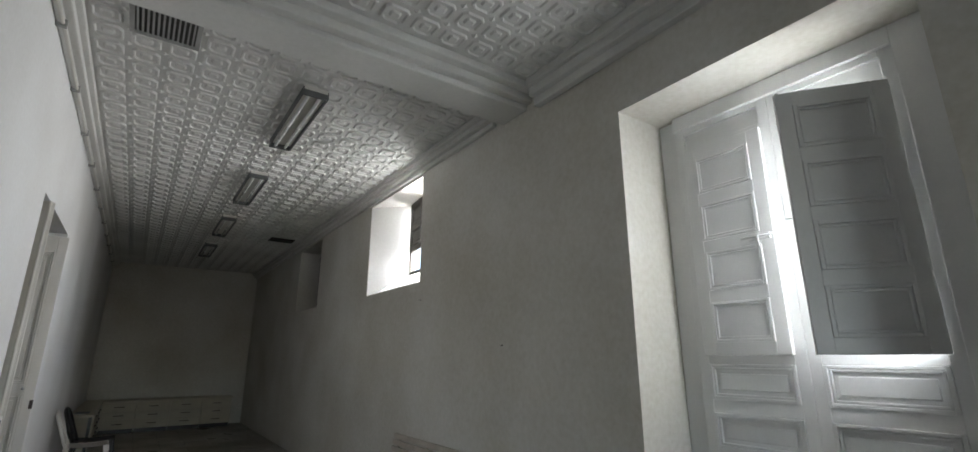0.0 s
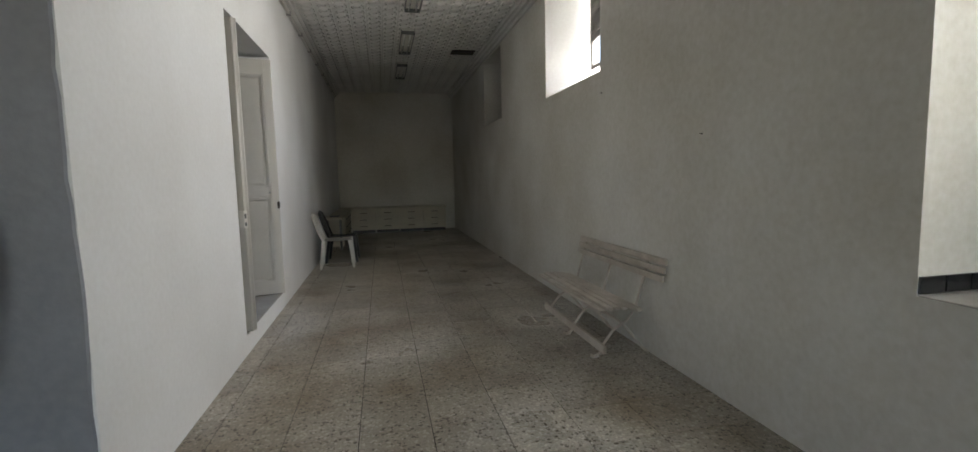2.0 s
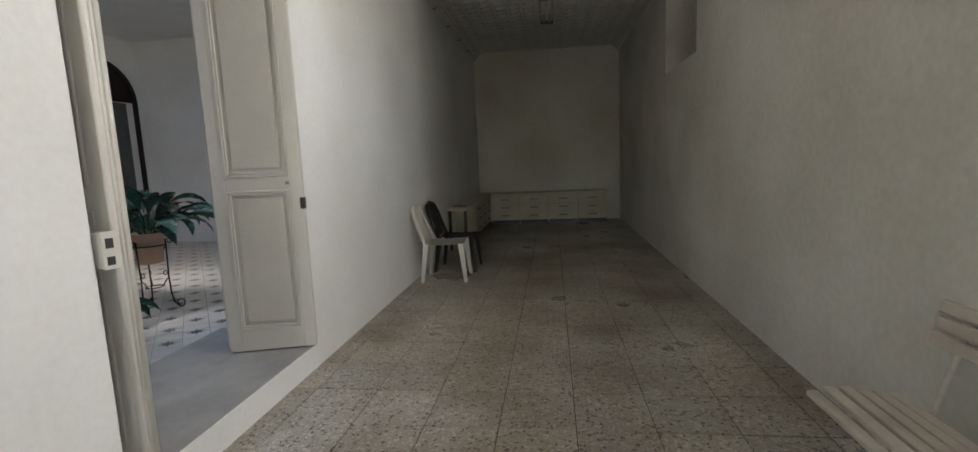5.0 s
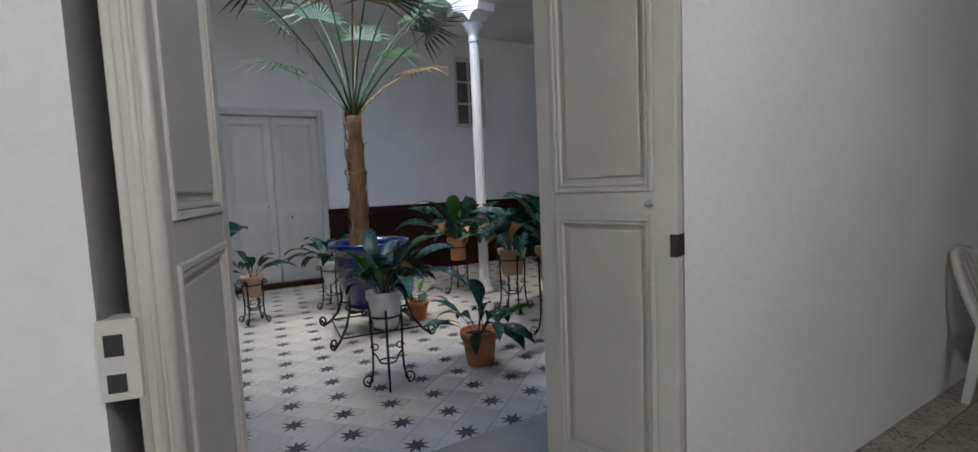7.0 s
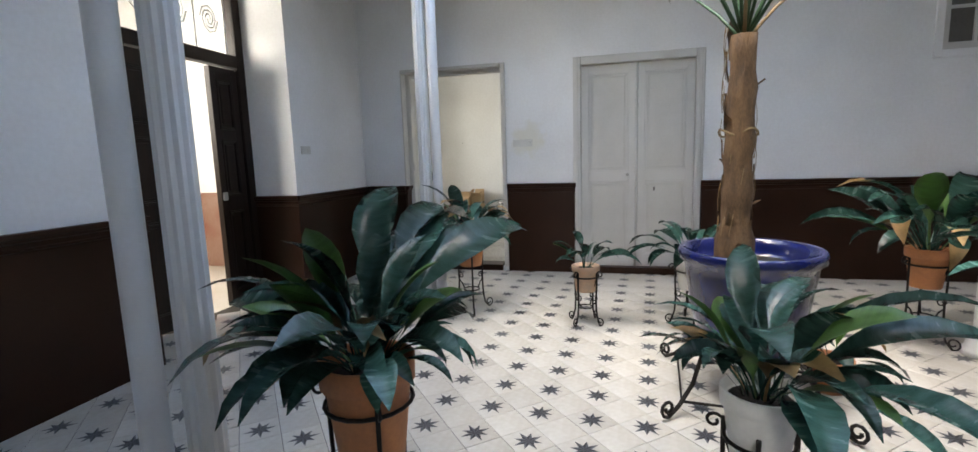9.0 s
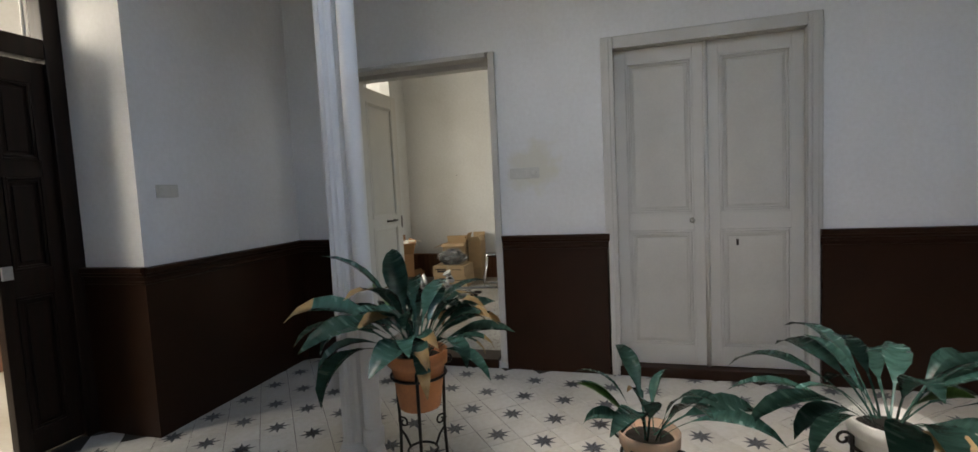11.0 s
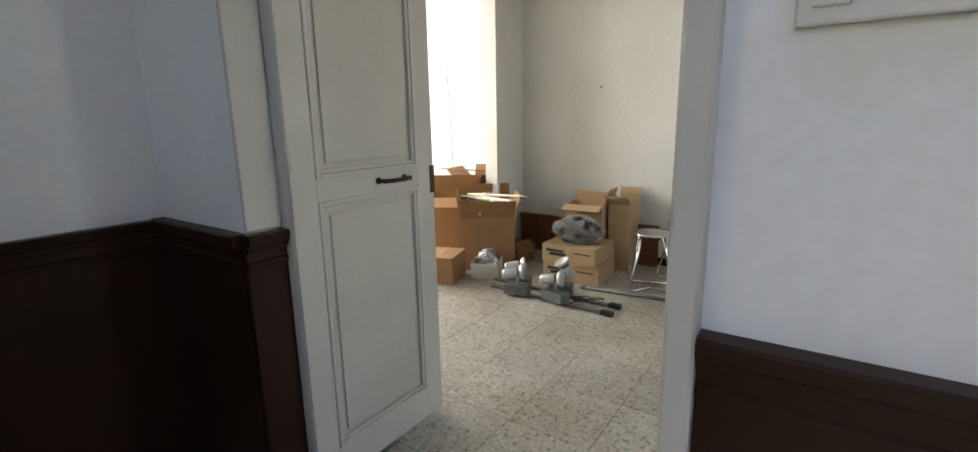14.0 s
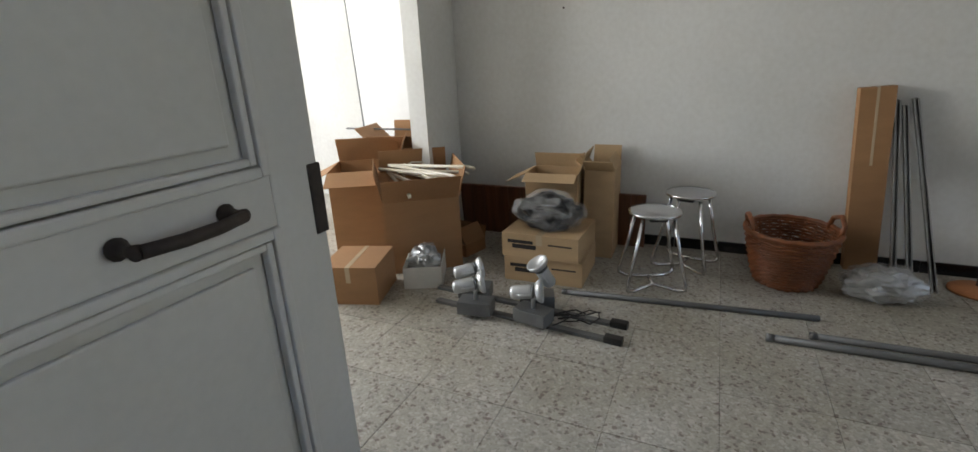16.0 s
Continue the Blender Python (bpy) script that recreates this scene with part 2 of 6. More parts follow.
TAPE = material("packing_tape", (0.50, 0.39, 0.26), 0.15, 0, 0.1, 6, 60)
CHROME = material("chrome", (0.62, 0.62, 0.63), 0.12, 1.0, 0.1, 8, 80, 0.05)
STEEL = material("galvanised_steel", (0.42, 0.43, 0.43), 0.4, 0.9, 0.25, 8, 60)
GREYP = material("grey_metal_paint", (0.13, 0.133, 0.133), 0.45, 0.2, 0.2, 8, 80)
SILVER = material("silver_lamp_paint", (0.52, 0.53, 0.53), 0.35, 0.4, 0.15, 8, 80)
WICKER = material("wicker", (0.20, 0.062, 0.018), 0.5, 0, 0.45, 12, 90, 0.4, 0.004)
SLATWOOD = material("brown_wood_board", (0.15, 0.058, 0.026), 0.45, 0, 0.55, 2.2, 30, 0.2, 0.002, stretch=(1, 9, 0.7))
PLASTIC_W = material("white_plastic", (0.62, 0.60, 0.55), 0.4, 0, 0.1, 5, 60)
PLASTIC_B = material("black_plastic", (0.014, 0.013, 0.013), 0.35, 0, 0.2, 5, 60)
BENCHP = material("bench_cream_paint", (0.57, 0.515, 0.45), 0.45, 0, 0.2, 6, 70, 0.25, 0.003, tint=(0.43, 0.375, 0.315))
# blue-grey base colour holds the shade on the walls round the mannequin
PLASTER_SHADE = material("plaster_painted_shade", (0.27, 0.275, 0.30), 0.9, 0, 0.2, 1.2, 28, 0.6, 0.008, tint=(0.20, 0.205, 0.225))
MANN = material("mannequin_grey", (0.50, 0.48, 0.45), 0.4, 0, 0.1, 4, 60)
DRAWERP = material("drawer_cream_paint", (0.52, 0.47, 0.37), 0.45, 0, 0.15, 4, 60)
BLACKT = material("black_glazed_tile", (0.012, 0.012, 0.014), 0.15, 0, 0.3, 8, 60)
SHUTB = material("brown_grey_shutter", (0.13, 0.12, 0.105), 0.6, 0, 0.25, 4, 50)
TUBE = material("fluorescent_tube_off", (0.72, 0.72, 0.70), 0.25, 0, 0.05, 8, 60)
VENTD = material("vent_dark", (0.04, 0.038, 0.035), 0.7, 0, 0.3, 8, 60)
VENTG = material("vent_grille_metal", (0.34, 0.335, 0.32), 0.5, 0.2, 0.2, 8, 60)
STONE = material("threshold_stone", (0.33, 0.31, 0.28), 0.7, 0, 0.25, 4, 60, 0.3)
DADO_RED = material("worn_red_dado", (0.20, 0.085, 0.055), 0.6, 0, 0.4, 3, 50, tint=(0.30, 0.20, 0.15))
SWITCHP = material("switch_plastic", (0.60, 0.585, 0.53), 0.4, 0, 0.08, 8, 60)
RUST = material("rusty_dark_metal", (0.055, 0.042, 0.035), 0.6, 0.5, 0.4, 30, 90, 0.4)
FILM = clear("clear_plastic_film", (0.75, 0.76, 0.77), 0.10, 0.20)
GLASS = clear("window_glass", (0.6, 0.65, 0.65), 0.05, 0.25)
BLACKBAG = material("black_cable_bundle", (0.02, 0.02, 0.022), 0.35, 0, 0.5, 20, 60, 0.6, 0.01)
TUBEW = material("ivory_enamel_tube", (0.58, 0.53, 0.43), 0.35, 0, 0.15, 8, 60)


# ---------------- building helpers ----------------
def box(bm, x0, y0, z0, x1, y1, z1, bevel=0.0, mi=0):
    vs = [bm.verts.new(p) for p in ((x0, y0, z0), (x1, y0, z0), (x1, y1, z0), (x0, y1, z0), (x0, y0, z1), (x1, y0, z1), (x1, y1, z1), (x0, y1, z1))]
    fs = [bm.faces.new([vs[i] for i in f]) for f in ((3, 2, 1, 0), (4, 5, 6, 7), (0, 1, 5, 4), (1, 2, 6, 5), (2, 3, 7, 6), (3, 0, 4, 7))]
    for f in fs:
        f.material_index = mi
    if bevel:
        es = list({e for f in fs for e in f.edges})
        bmesh.ops.bevel(bm, geom=es, offset=bevel, segments=2, affect="EDGES", profile=0.5)
    return bm


def tube(bm, pts, r, n=6, close=False, r_end=None):
    pts = [Vector(p) for p in pts]
    k = len(pts)
    rings, side = [], None
    for i, p in enumerate(pts):
        a = pts[(i + 1) % k] if close or i + 1 < k else pts[i]
        b = pts[i - 1] if close or i else pts[i]
        d = (a - b).normalized()
        if side is None or abs(side.dot(d)) > 0.95:
            side = d.orthogonal().normalized()
        side = (side - d * side.dot(d)).normalized()
        up = d.cross(side)
        rr = r if r_end is None else r + (r_end - r) * i / (k - 1)
        rings.append([bm.verts.new(p + (side * math.cos(j * math.tau / n) + up * math.sin(j * math.tau / n)) * rr) for j in range(n)])
    for i in range(k if close else k - 1):
        a, b = rings[i], rings[(i + 1) % k]
        for j in range(n):
            f = bm.faces.new((a[j], a[(j + 1) % n], b[(j + 1) % n], b[j]))
            f.smooth = True
    if not close:
        bm.faces.new(rings[0][::-1])
        bm.faces.new(rings[-1])
    return bm


def lathe(bm, prof, n=24, cx=0, cy=0, smooth=True):
    rings = [[bm.verts.new((cx + r * math.cos(j * math.tau / n), cy + r * math.sin(j * math.tau / n), z)) for j in range(n)] for r, z in prof]
    for a, b in zip(rings, rings[1:]):
        for j in range(n):
            f = bm.faces.new((a[j], a[(j + 1) % n], b[(j + 1) % n], b[j]))
            f.smooth = smooth
    if prof[0][0] > 0.001:
        bm.faces.new(rings[0][::-1])
    if prof[-1][0] > 0.001:
        bm.faces.new(rings[-1])
    return bm


def B():
    return bmesh.new()


def mesh_of(name, bm, mats):
    me = bpy.data.meshes.new(name)
    bm.normal_update()
    bm.to_mesh(me)
    bm.free()
    for m in mats if isinstance(mats, (list, tuple)) else (mats,):
        me.materials.append(m)
    return me


def part(name, bm, mat, parent, label=""):
    ob = new(name, mesh_of(name, bm, mat))
    ob.parent = parent
    if label:
        ob["label"] = label
    return ob


def thing(name, label, category, m=Matrix(), group="", kind=""):
    ob = new(name)
    ob.empty_display_size = 0.1
    ob.matrix_world = m
    return tagged(ob, label, category, group, kind)


def solid(name, bm, mat, label, category, m=Matrix(), kind="structure", group=""):
    ob = new(name, mesh_of(name, bm, mat))
    ob.matrix_world = m
    return tagged(ob, label, category, group, kind)


def wall_x(bm, x0, x1, ya, yb, za, zb, holes):
    """A wall across x0..x1 that runs along y, with holes (y0, y1, z0, z1) through it."""
    holes = sorted(holes)
    y = ya
    for h0, h1, z0, z1 in holes:
        if h0 > y:
            box(bm, x0, y, za, x1, h0, zb)
        if z0 > za:
            box(bm, x0, h0, za, x1, h1, z0)
        if z1 < zb:
            box(bm, x0, h0, z1, x1, h1, zb)
        y = h1
    if y < yb:
        box(bm, x0, y, za, x1, yb, zb)
    return bm


def wall_y(bm, y0, y1, xa, xb, za, zb, holes):
    wall_x(bm, y0, y1, xa, xb, za, zb, holes)
    bmesh.ops.transform(bm, matrix=Matrix(((0, 1, 0, 0), (1, 0, 0, 0), (0, 0, 1, 0), (0, 0, 0, 1))), verts=bm.verts)
    bmesh.ops.reverse_faces(bm, faces=bm.faces)
    return bm


def panel_leaf(parent, w, h, t, panels, mat, pmat, stile=0.1, name="stile_frame", raised=True, rail_top=0.0):
    """A panelled door leaf standing on x 0..w, y 0..t, z 0..h; panels are spans (z0, z1)."""
    bm = B()
    box(bm, 0, 0, 0, stile, t, h, 0.004)
    box(bm, w - stile, 0, 0, w, t, h, 0.004)
    zs = [0] + [v for p in panels for v in p] + [rail_top or h]
    for a, b in zip(zs[0::2], zs[1::2]):
        box(bm, stile - 0.001, 0.001, a, w - stile + 0.001, t - 0.001, b, 0.003)
    fr = part(name, bm, mat, parent)
    for a, b in panels:
        bm = B()
        box(bm, stile - 0.005, t * 0.32, a - 0.005, w - stile + 0.005, t * 0.68, b + 0.005)
        if raised:
            for y0, y1 in ((t * 0.12, t * 0.33), (t * 0.67, t * 0.88)):
                box(bm, stile + 0.05, y0, a + 0.05, w - stile - 0.05, y1, b - 0.05, min(0.012, t * 0.08))
        part("panel", bm, pmat, fr)
        bm = B()
        for y0, y1 in ((-0.006, t * 0.3), (t * 0.7, t + 0.006)):
            for q in (0.0, 0.018):
                c, g = 0.016 if q == 0 else 0.012, 0.0 if q == 0 else 0.004
                yy0, yy1 = (y0 + g, y1) if y0 < 0 else (y0, y1 - g)
                box(bm, stile + q, yy0, a + q, stile + q + c, yy1, b - q, 0.003)
                box(bm, w - stile - q - c, yy0, a + q, w - stile - q, yy1, b - q, 0.003)
                box(bm, stile + q + c, yy0, a + q, w - stile - q - c, yy1, a + q + c, 0.003)
                box(bm, stile + q + c, yy0, b - q - c, w - stile - q - c, yy1, b - q, 0.003)
        part("moulding", bm, mat, fr)
    return fr

# ---------------- the long room ----------------
E0 = -7.5
bm = B()
box(bm, 0, E0, -0.2, RW + 0.3, BACK, -0.005)
box(bm, -0.85, E0, -0.2, 0, -1.25, -0.005)
floor = solid("floor", bm, JOINT, "worn terrazzo tile floor of the long room", "floor", ROOM)
bm = wall_x(B(), -0.46, 0, -1.25, BACK, 0, RC + 0.1, [(0.735, 2.205, 0.15, 2.58)])
wall_x(bm, -0.85, -0.46, -1.25, BACK, 0, RC + 0.1, [(0.735, 2.50, 0.15, 2.58)])
solid("wall_west", bm, PLASTER, "white lime plastered wall of the long room", "wall", ROOM)
# sheet over the wall end: ragged plaster edge, shade painted in as grey
bm = B()
jag = random.Random(21)
cols = []
for k in range(37):
    z = 0.002 + 3.45 * k / 36
    e = -0.008 - 0.010 * jag.random() ** 2 - 0.006 * math.sin(k * 0.5)
    cols.append([bm.verts.new(p) for p in ((-0.848, -1.262, z), (e, -1.262, z), (e + 0.006, -1.2505, z), (-0.848, -1.2505, z))])
for ca, cb in zip(cols, cols[1:]):
    for q in range(4):
        bm.faces.new((ca[q], ca[(q + 1) % 4], cb[(q + 1) % 4], cb[q]))
bm.faces.new(cols[0][::-1])
bm.faces.new(cols[-1])
solid("wall_end_shade", bm, PLASTER_SHADE, "wall end with a ragged edge, its shade painted grey", "wall", ROOM)
bm = wall_x(B(), -1.1, -0.85, E0, -1.25, 0, RC + 0.1, [])
solid("wall_west_near", bm, PLASTER_SHADE, "side wall behind the mannequin, its shade painted grey", "wall", ROOM)
bm = wall_x(B(), RW, RW + 0.65, E0, BACK, 0, RC + 0.1, [(-3.33, -1.87, 0.85, 2.96), (0.79, 2.22, 2.21, 3.36), (4.35, 5.63, 2.25, 3.36)])
solid("wall_east", bm, PLASTER_OLD, "stained off-white plaster wall with deep windows", "wall", ROOM)
bm = B()
box(bm, -0.9, BACK, 0, RW + 0.7, BACK + 0.3, RC + 0.1)
solid("wall_north", bm, PLASTER_OLD, "dim cream plaster end wall of the long room", "wall", ROOM)
bm = wall_y(B(), E0 - 0.3, E0, -1.1, RW + 0.65, 0, RC + 0.1, [(0.3, 2.0, 0.5, 2.7)])
solid("wall_south", bm, PLASTER, "white plaster wall with an open window", "wall", ROOM)


def embossed(bm, u0, u1, v0, v1, z, p):
    nu, nv = max(1, round((u1 - u0) / p)), max(1, round((v1 - v0) / p))
    pu, pv = (u1 - u0) / nu, (v1 - v0) / nv

    def loop(cu, cv, r, zz, c):
        return [bm.verts.new((cu + x * pu, cv + y * pv, zz)) for x, y in ((-r, -r + c), (-r, r - c), (-r + c, r), (r - c, r), (r, r - c), (r, -r + c), (r - c, -r), (-r + c, -r))]
    for i in range(nu):
        for j in range(nv):
            cu, cv = u0 + (i + 0.5) * pu, v0 + (j + 0.5) * pv
            ls = [loop(cu, cv, r, zz, c) for r, zz, c in ((0.40, z, 0.14), (0.37, z - 0.016, 0.13), (0.32, z - 0.016, 0.12), (0.29, z - 0.003, 0.11), (0.18, z - 0.003, 0.07), (0.12, z - 0.014, 0.05))]
            for a, b in zip(ls, ls[1:]):
                for k in range(8):
                    bm.faces.new((a[k], a[(k + 1) % 8], b[(k + 1) % 8], b[k]))
            bm.faces.new(ls[-1])
            for du, dv in ((0.5, 0.5),):
                x, y = cu + du * pu, cv + dv * pv
                if x < u1 - 0.05 and y < v1 - 0.05:
                    s = [bm.verts.new((x + a * 0.13 * pu, y + b * 0.13 * pv, z)) for a, b in ((-1, 0), (0, 1), (1, 0), (0, -1))]
                    top = bm.verts.new((x, y, z - 0.014))
                    for k in range(4):
                        bm.faces.new((s[k], s[(k + 1) % 4], top))
    return bm


bm = B()
box(bm, -1.0, E0, RC, RW + 0.3, BACK, RC + 0.1)
embossed(bm, 0.12, RW - 0.12, -0.55, BACK - 0.1, RC - 0.001, 0.205)
embossed(bm, 0.12, RW - 0.12, E0 + 0.1, -1.14, RC - 0.001, 0.205)
solid("ceiling", bm, CEIL, "cream ceiling of embossed plaster squares", "ceiling", ROOM)
bm = B()
box(bm, 0.0, -0.98, RC - 0.16, RW, -0.66, RC - 0.002, 0.012)
box(bm, -0.86, -1.12, RC - 0.06, RW, -0.98, RC - 0.002, 0.01)
box(bm, -0.86, -1.05, RC - 0.12, RW, -0.981, RC - 0.058, 0.01)
box(bm, 0.0, -0.66, RC - 0.05, RW, -0.58, RC - 0.002, 0.01)
solid("ceiling_beam", bm, CEIL, "white plastered ceiling beam across the room", "beam", ROOM)
for nm, u0, s in (("cornice", 0.0, 1), ("cornice", RW, -1)):
    bm = B()
    for w, h in ((0.12, 0.045), (0.085, 0.09), (0.04, 0.135)):
        a, b = sorted((u0 + s * 0.002, u0 + s * w))
        box(bm, a, -0.57, RC - h, b, BACK - 0.002, RC - h + 0.047, 0.008)
        a, b = sorted((u0 + s * 0.002, u0 + s * (w + 0.02)))
        box(bm, a, E0 + 0.01, RC - h * 1.5, b, -1.125, RC - h * 1.5 + 0.07, 0.008)
    solid(nm, bm, CEIL, "cream plaster cornice along the ceiling", "cornice", ROOM)
bm = tube(B(), [(0.035, -1.2 + 0.3 * i, RC - 0.13 + 0.006 * math.sin(i * 1.7)) for i in range(37)], 0.012)
cp = solid("ceiling_conduit", bm, PLASTIC_W, "painted electric conduit clipped under the cornice", "conduit", ROOM, kind="")
for i in range(12):
    bm = B()
    box(bm, 0.0, -1.1 + 0.9 * i, RC - 0.155, 0.055, -1.07 + 0.9 * i, RC - 0.105, 0.004)
    part("clip", bm, VENTG, cp)

# threshold and double door to the courtyard
bm = B()
box(bm, -0.46, 0.737, 0.02, -0.008, 2.203, 0.157, 0.006)
box(bm, -0.9, 0.737, 0.02, -0.461, 2.498, 0.156, 0.006)
solid("threshold", bm, STONE, "worn stone threshold of the courtyard door", "threshold", ROOM)
bm = B()
box(bm, -0.70, 0.737, 0.0, -0.59, 0.93, 2.579, 0.008)
box(bm, -0.56, 2.095, 0.0, -0.462, 2.50, 2.579, 0.008)
box(bm, -0.679, 0.93, 2.535, -0.501, 2.095, 2.579, 0.008)
solid("door_frame_1", bm, CREAM, "cream painted frame of the courtyard door", "door frame", ROOM)


def courtyard_leaf(m, label, lock, w):
    d = thing("door_1", label, "door", m, "courtyard door leaves")
    fr = panel_leaf(d, w, 2.37, 0.045, [(0.13, 1.01), (1.09, 2.23)], CREAM, CREAM_D, 0.085 if lock else 0.072)
    if lock:
        bm = B()
        box(bm, w - 0.05, -0.048, 0.815, w + 0.012, -0.008, 0.940, 0.003)
        box(bm, w + 0.001, -0.050, 0.812, w + 0.016, 0.006, 0.943, 0.002)
        lk = part("rim_lock", bm, PLASTIC_W, d, "worn white painted rim lock")
        bm = B()
        box(bm, w + 0.010, -0.040, 0.885, w + 0.0175, -0.014, 0.920)
        box(bm, w + 0.010, -0.040, 0.826, w + 0.0175, -0.014, 0.856)
        part("lock_slot", bm, VENTD, lk)
        bm = B()
        box(bm, w - 0.035, 0.05, 0.02, w - 0.010, 0.062, 0.16, 0.003)
        tube(bm, [(w - 0.022, 0.066, -0.01), (w - 0.022, 0.066, 0.14)], 0.007)
        part("foot_bolt", bm, STEEL, d, "rusty foot bolt")
        bm = B()
        tube(bm, [(w - 0.004, 0.002, 0.0), (w - 0.004, 0.002, 2.37)], 0.009, 8)
        tube(bm, [(w - 0.001, 0.026, 0.0), (w - 0.001, 0.026, 2.37)], 0.006, 8)
        tube(bm, [(w - 0.001, 0.046, 0.0), (w - 0.001, 0.046, 2.37)], 0.011, 8)
        part("astragal", bm, CREAM, d)
    else:
        bm = B()
        lathe(bm, [(0.011, 0), (0.011, 0.003), (0.004, 0.004), (0.004, 0.016), (0.008, 0.019), (0.008, 0.025), (0.0005, 0.028)], 12)
        bmesh.ops.transform(bm, matrix=pose(w - 0.085, 0.0, 1.05, 90, 0, 0), verts=bm.verts)
        part("knob", bm, STEEL, d, "small steel knob")
        bm = B()
        box(bm, w - 0.022, -0.004, 0.885, w + 0.003, 0.049, 0.955, 0.002)
        part("lock_plate", bm, RUST, d, "dark rusty lock plate")
    return d


# hinges on the courtyard side, leaves folded back against the deep reveals
courtyard_leaf(ROOM @ pose(-0.48, 2.0, 0.165, 0, 0, 15.0), "open cream panelled door leaf with knob", False, 0.525)
courtyard_leaf(ROOM @ pose(-0.577, 0.925, 0.165, 0, 0, -12.6), "open cream panelled door leaf with rim lock", True, 0.625)

# windows of the east wall
W1 = thing("window_1", "white shuttered window, one shutter ajar", "window", ROOM, kind="structure")
bm = B()
uo = RW + 0.36
box(bm, uo, -3.33, 0.85, uo + 0.07, -3.15, 2.955, 0.005)
box(bm, uo + 0.05, -2.0, 0.85, uo + 0.11, -1.872, 2.955, 0.005)
box(bm, uo + 0.001, -3.15, 0.85, uo + 0.069, -2.0, 0.938, 0.005)
box(bm, uo + 0.001, -3.15, 2.86, uo + 0.069, -2.0, 2.954, 0.005)
part("window_frame", bm, WHITE, W1)


def casement(m, hinge_right, shut):
    """A casement 0.575 wide: two solid panels below, glazing behind a panelled shutter above."""
    c = part("casement", B(), WHITE, W1)
    c.matrix_basis = m
    fr = panel_leaf(c, 0.575, 1.92, 0.045, [(0.05, 0.23), (0.30, 0.485)], WHITE, WHITE, 0.06, rail_top=0.55)
    bm = B()
    for z, q in ((1.74, 0.045), (1.885, 0.035)):
        box(bm, 0.06, 0.002, z, 0.515, 0.043, z + q, 0.003)
    box(bm, 0.06, 0.018, 1.785, 0.515, 0.028, 1.885)
    part("rail", bm, WHITE, c)
    x0 = 0.055 if hinge_right else 0.47
    part("meeting_stile", box(B(), x0, 0.003, 0.545, x0 + 0.05, 0.042, 1.742, 0.003), WHITE, c)
    bm = B()
    box(bm, 0.055, 0.02, 0.54, 0.52, 0.026, 1.75)
    g = part("pane", bm, GLASS, c)
    g.visible_shadow = False
    return c


def shutter(m, h, label):
    s = part("shutter", B(), WHITE, W1, label)
    s.matrix_basis = m
    ps = [(0.07 + i * (h - 0.07) / 4, (i + 1) * (h - 0.07) / 4) for i in range(4)]
    panel_leaf(s, 0.465, h, 0.03, ps, WHITE, WHITE, 0.07, raised=False)
    bm = tube(B(), [(0.30, -0.02, h * 0.5), (0.49, -0.02, h * 0.5)], 0.006)
    box(bm, 0.34, -0.02, h * 0.5 - 0.02, 0.45, 0.0, h * 0.5 + 0.015, 0.003)
    tube(bm, [(0.39, -0.025, h * 0.5), (0.395, -0.035, h * 0.5 - 0.06)], 0.006)
    part("bolt", bm, WHITE, s)
    return s


casement(pose(uo + 0.02, -2.0, 0.94, 0, 0, -90), False, True)
casement(pose(uo + 0.02, -2.575, 0.94, 0, 0, -90), True, True)
shutter(pose(uo - 0.012, -2.06, 1.47, 0, 0, -90), 1.22, "closed white panelled shutter")
shutter(pose(uo + 0.014, -3.098, 1.47, 0, 0, 127), 1.22, "shaded grey-white shutter standing ajar")
bm = B()
box(bm, RW + 0.001, -3.329, 0.82, RW + 0.36, -1.871, 0.856, 0.004)
part("window_sill", bm, STONE, W1, "worn stone sill")
for i in range(3):
    bm = box(B(), RW + 0.004 + i * 0.122, -1.880, 0.858, RW + 0.120 + i * 0.122, -1.868, 0.922, 0.002)
    part("tile", bm, BLACKT, W1, "black glazed tile" if i == 0 else "")

W2 = thing("window_2", "high splayed window with a brown shutter", "window", ROOM, kind="structure")
bm = B()
for pts in (((RW + 0.002, 2.22), (RW + 0.40, 2.22), (RW + 0.40, 1.86)),):
    lo = [bm.verts.new((x, y, 2.21)) for x, y in pts]
    hi = [bm.verts.new((x, y, 3.36)) for x, y in pts]
    bm.faces.new(lo[::-1]); bm.faces.new(hi)
    for i in range(3):
        bm.faces.new((lo[i], lo[(i + 1) % 3], hi[(i + 1) % 3], hi[i]))
part("reveal", bm, PLASTER, W2)
bm = B()
a = [bm.verts.new(p) for p in ((RW + 0.002, 0.79, 2.211), (RW + 0.4, 0.79, 2.211), (RW + 0.4, 0.79, 2.46))]
b = [bm.verts.new(p) for p in ((RW + 0.002, 2.215, 2.211), (RW + 0.4, 2.215, 2.211), (RW + 0.4, 2.215, 2.46))]
bm.faces.new(a); bm.faces.new(b[::-1])
for i in range(3):
    bm.faces.new((a[i], b[i], b[(i + 1) % 3], a[(i + 1) % 3]))
part("window_sill", bm, PLASTER, W2)
bm = B()
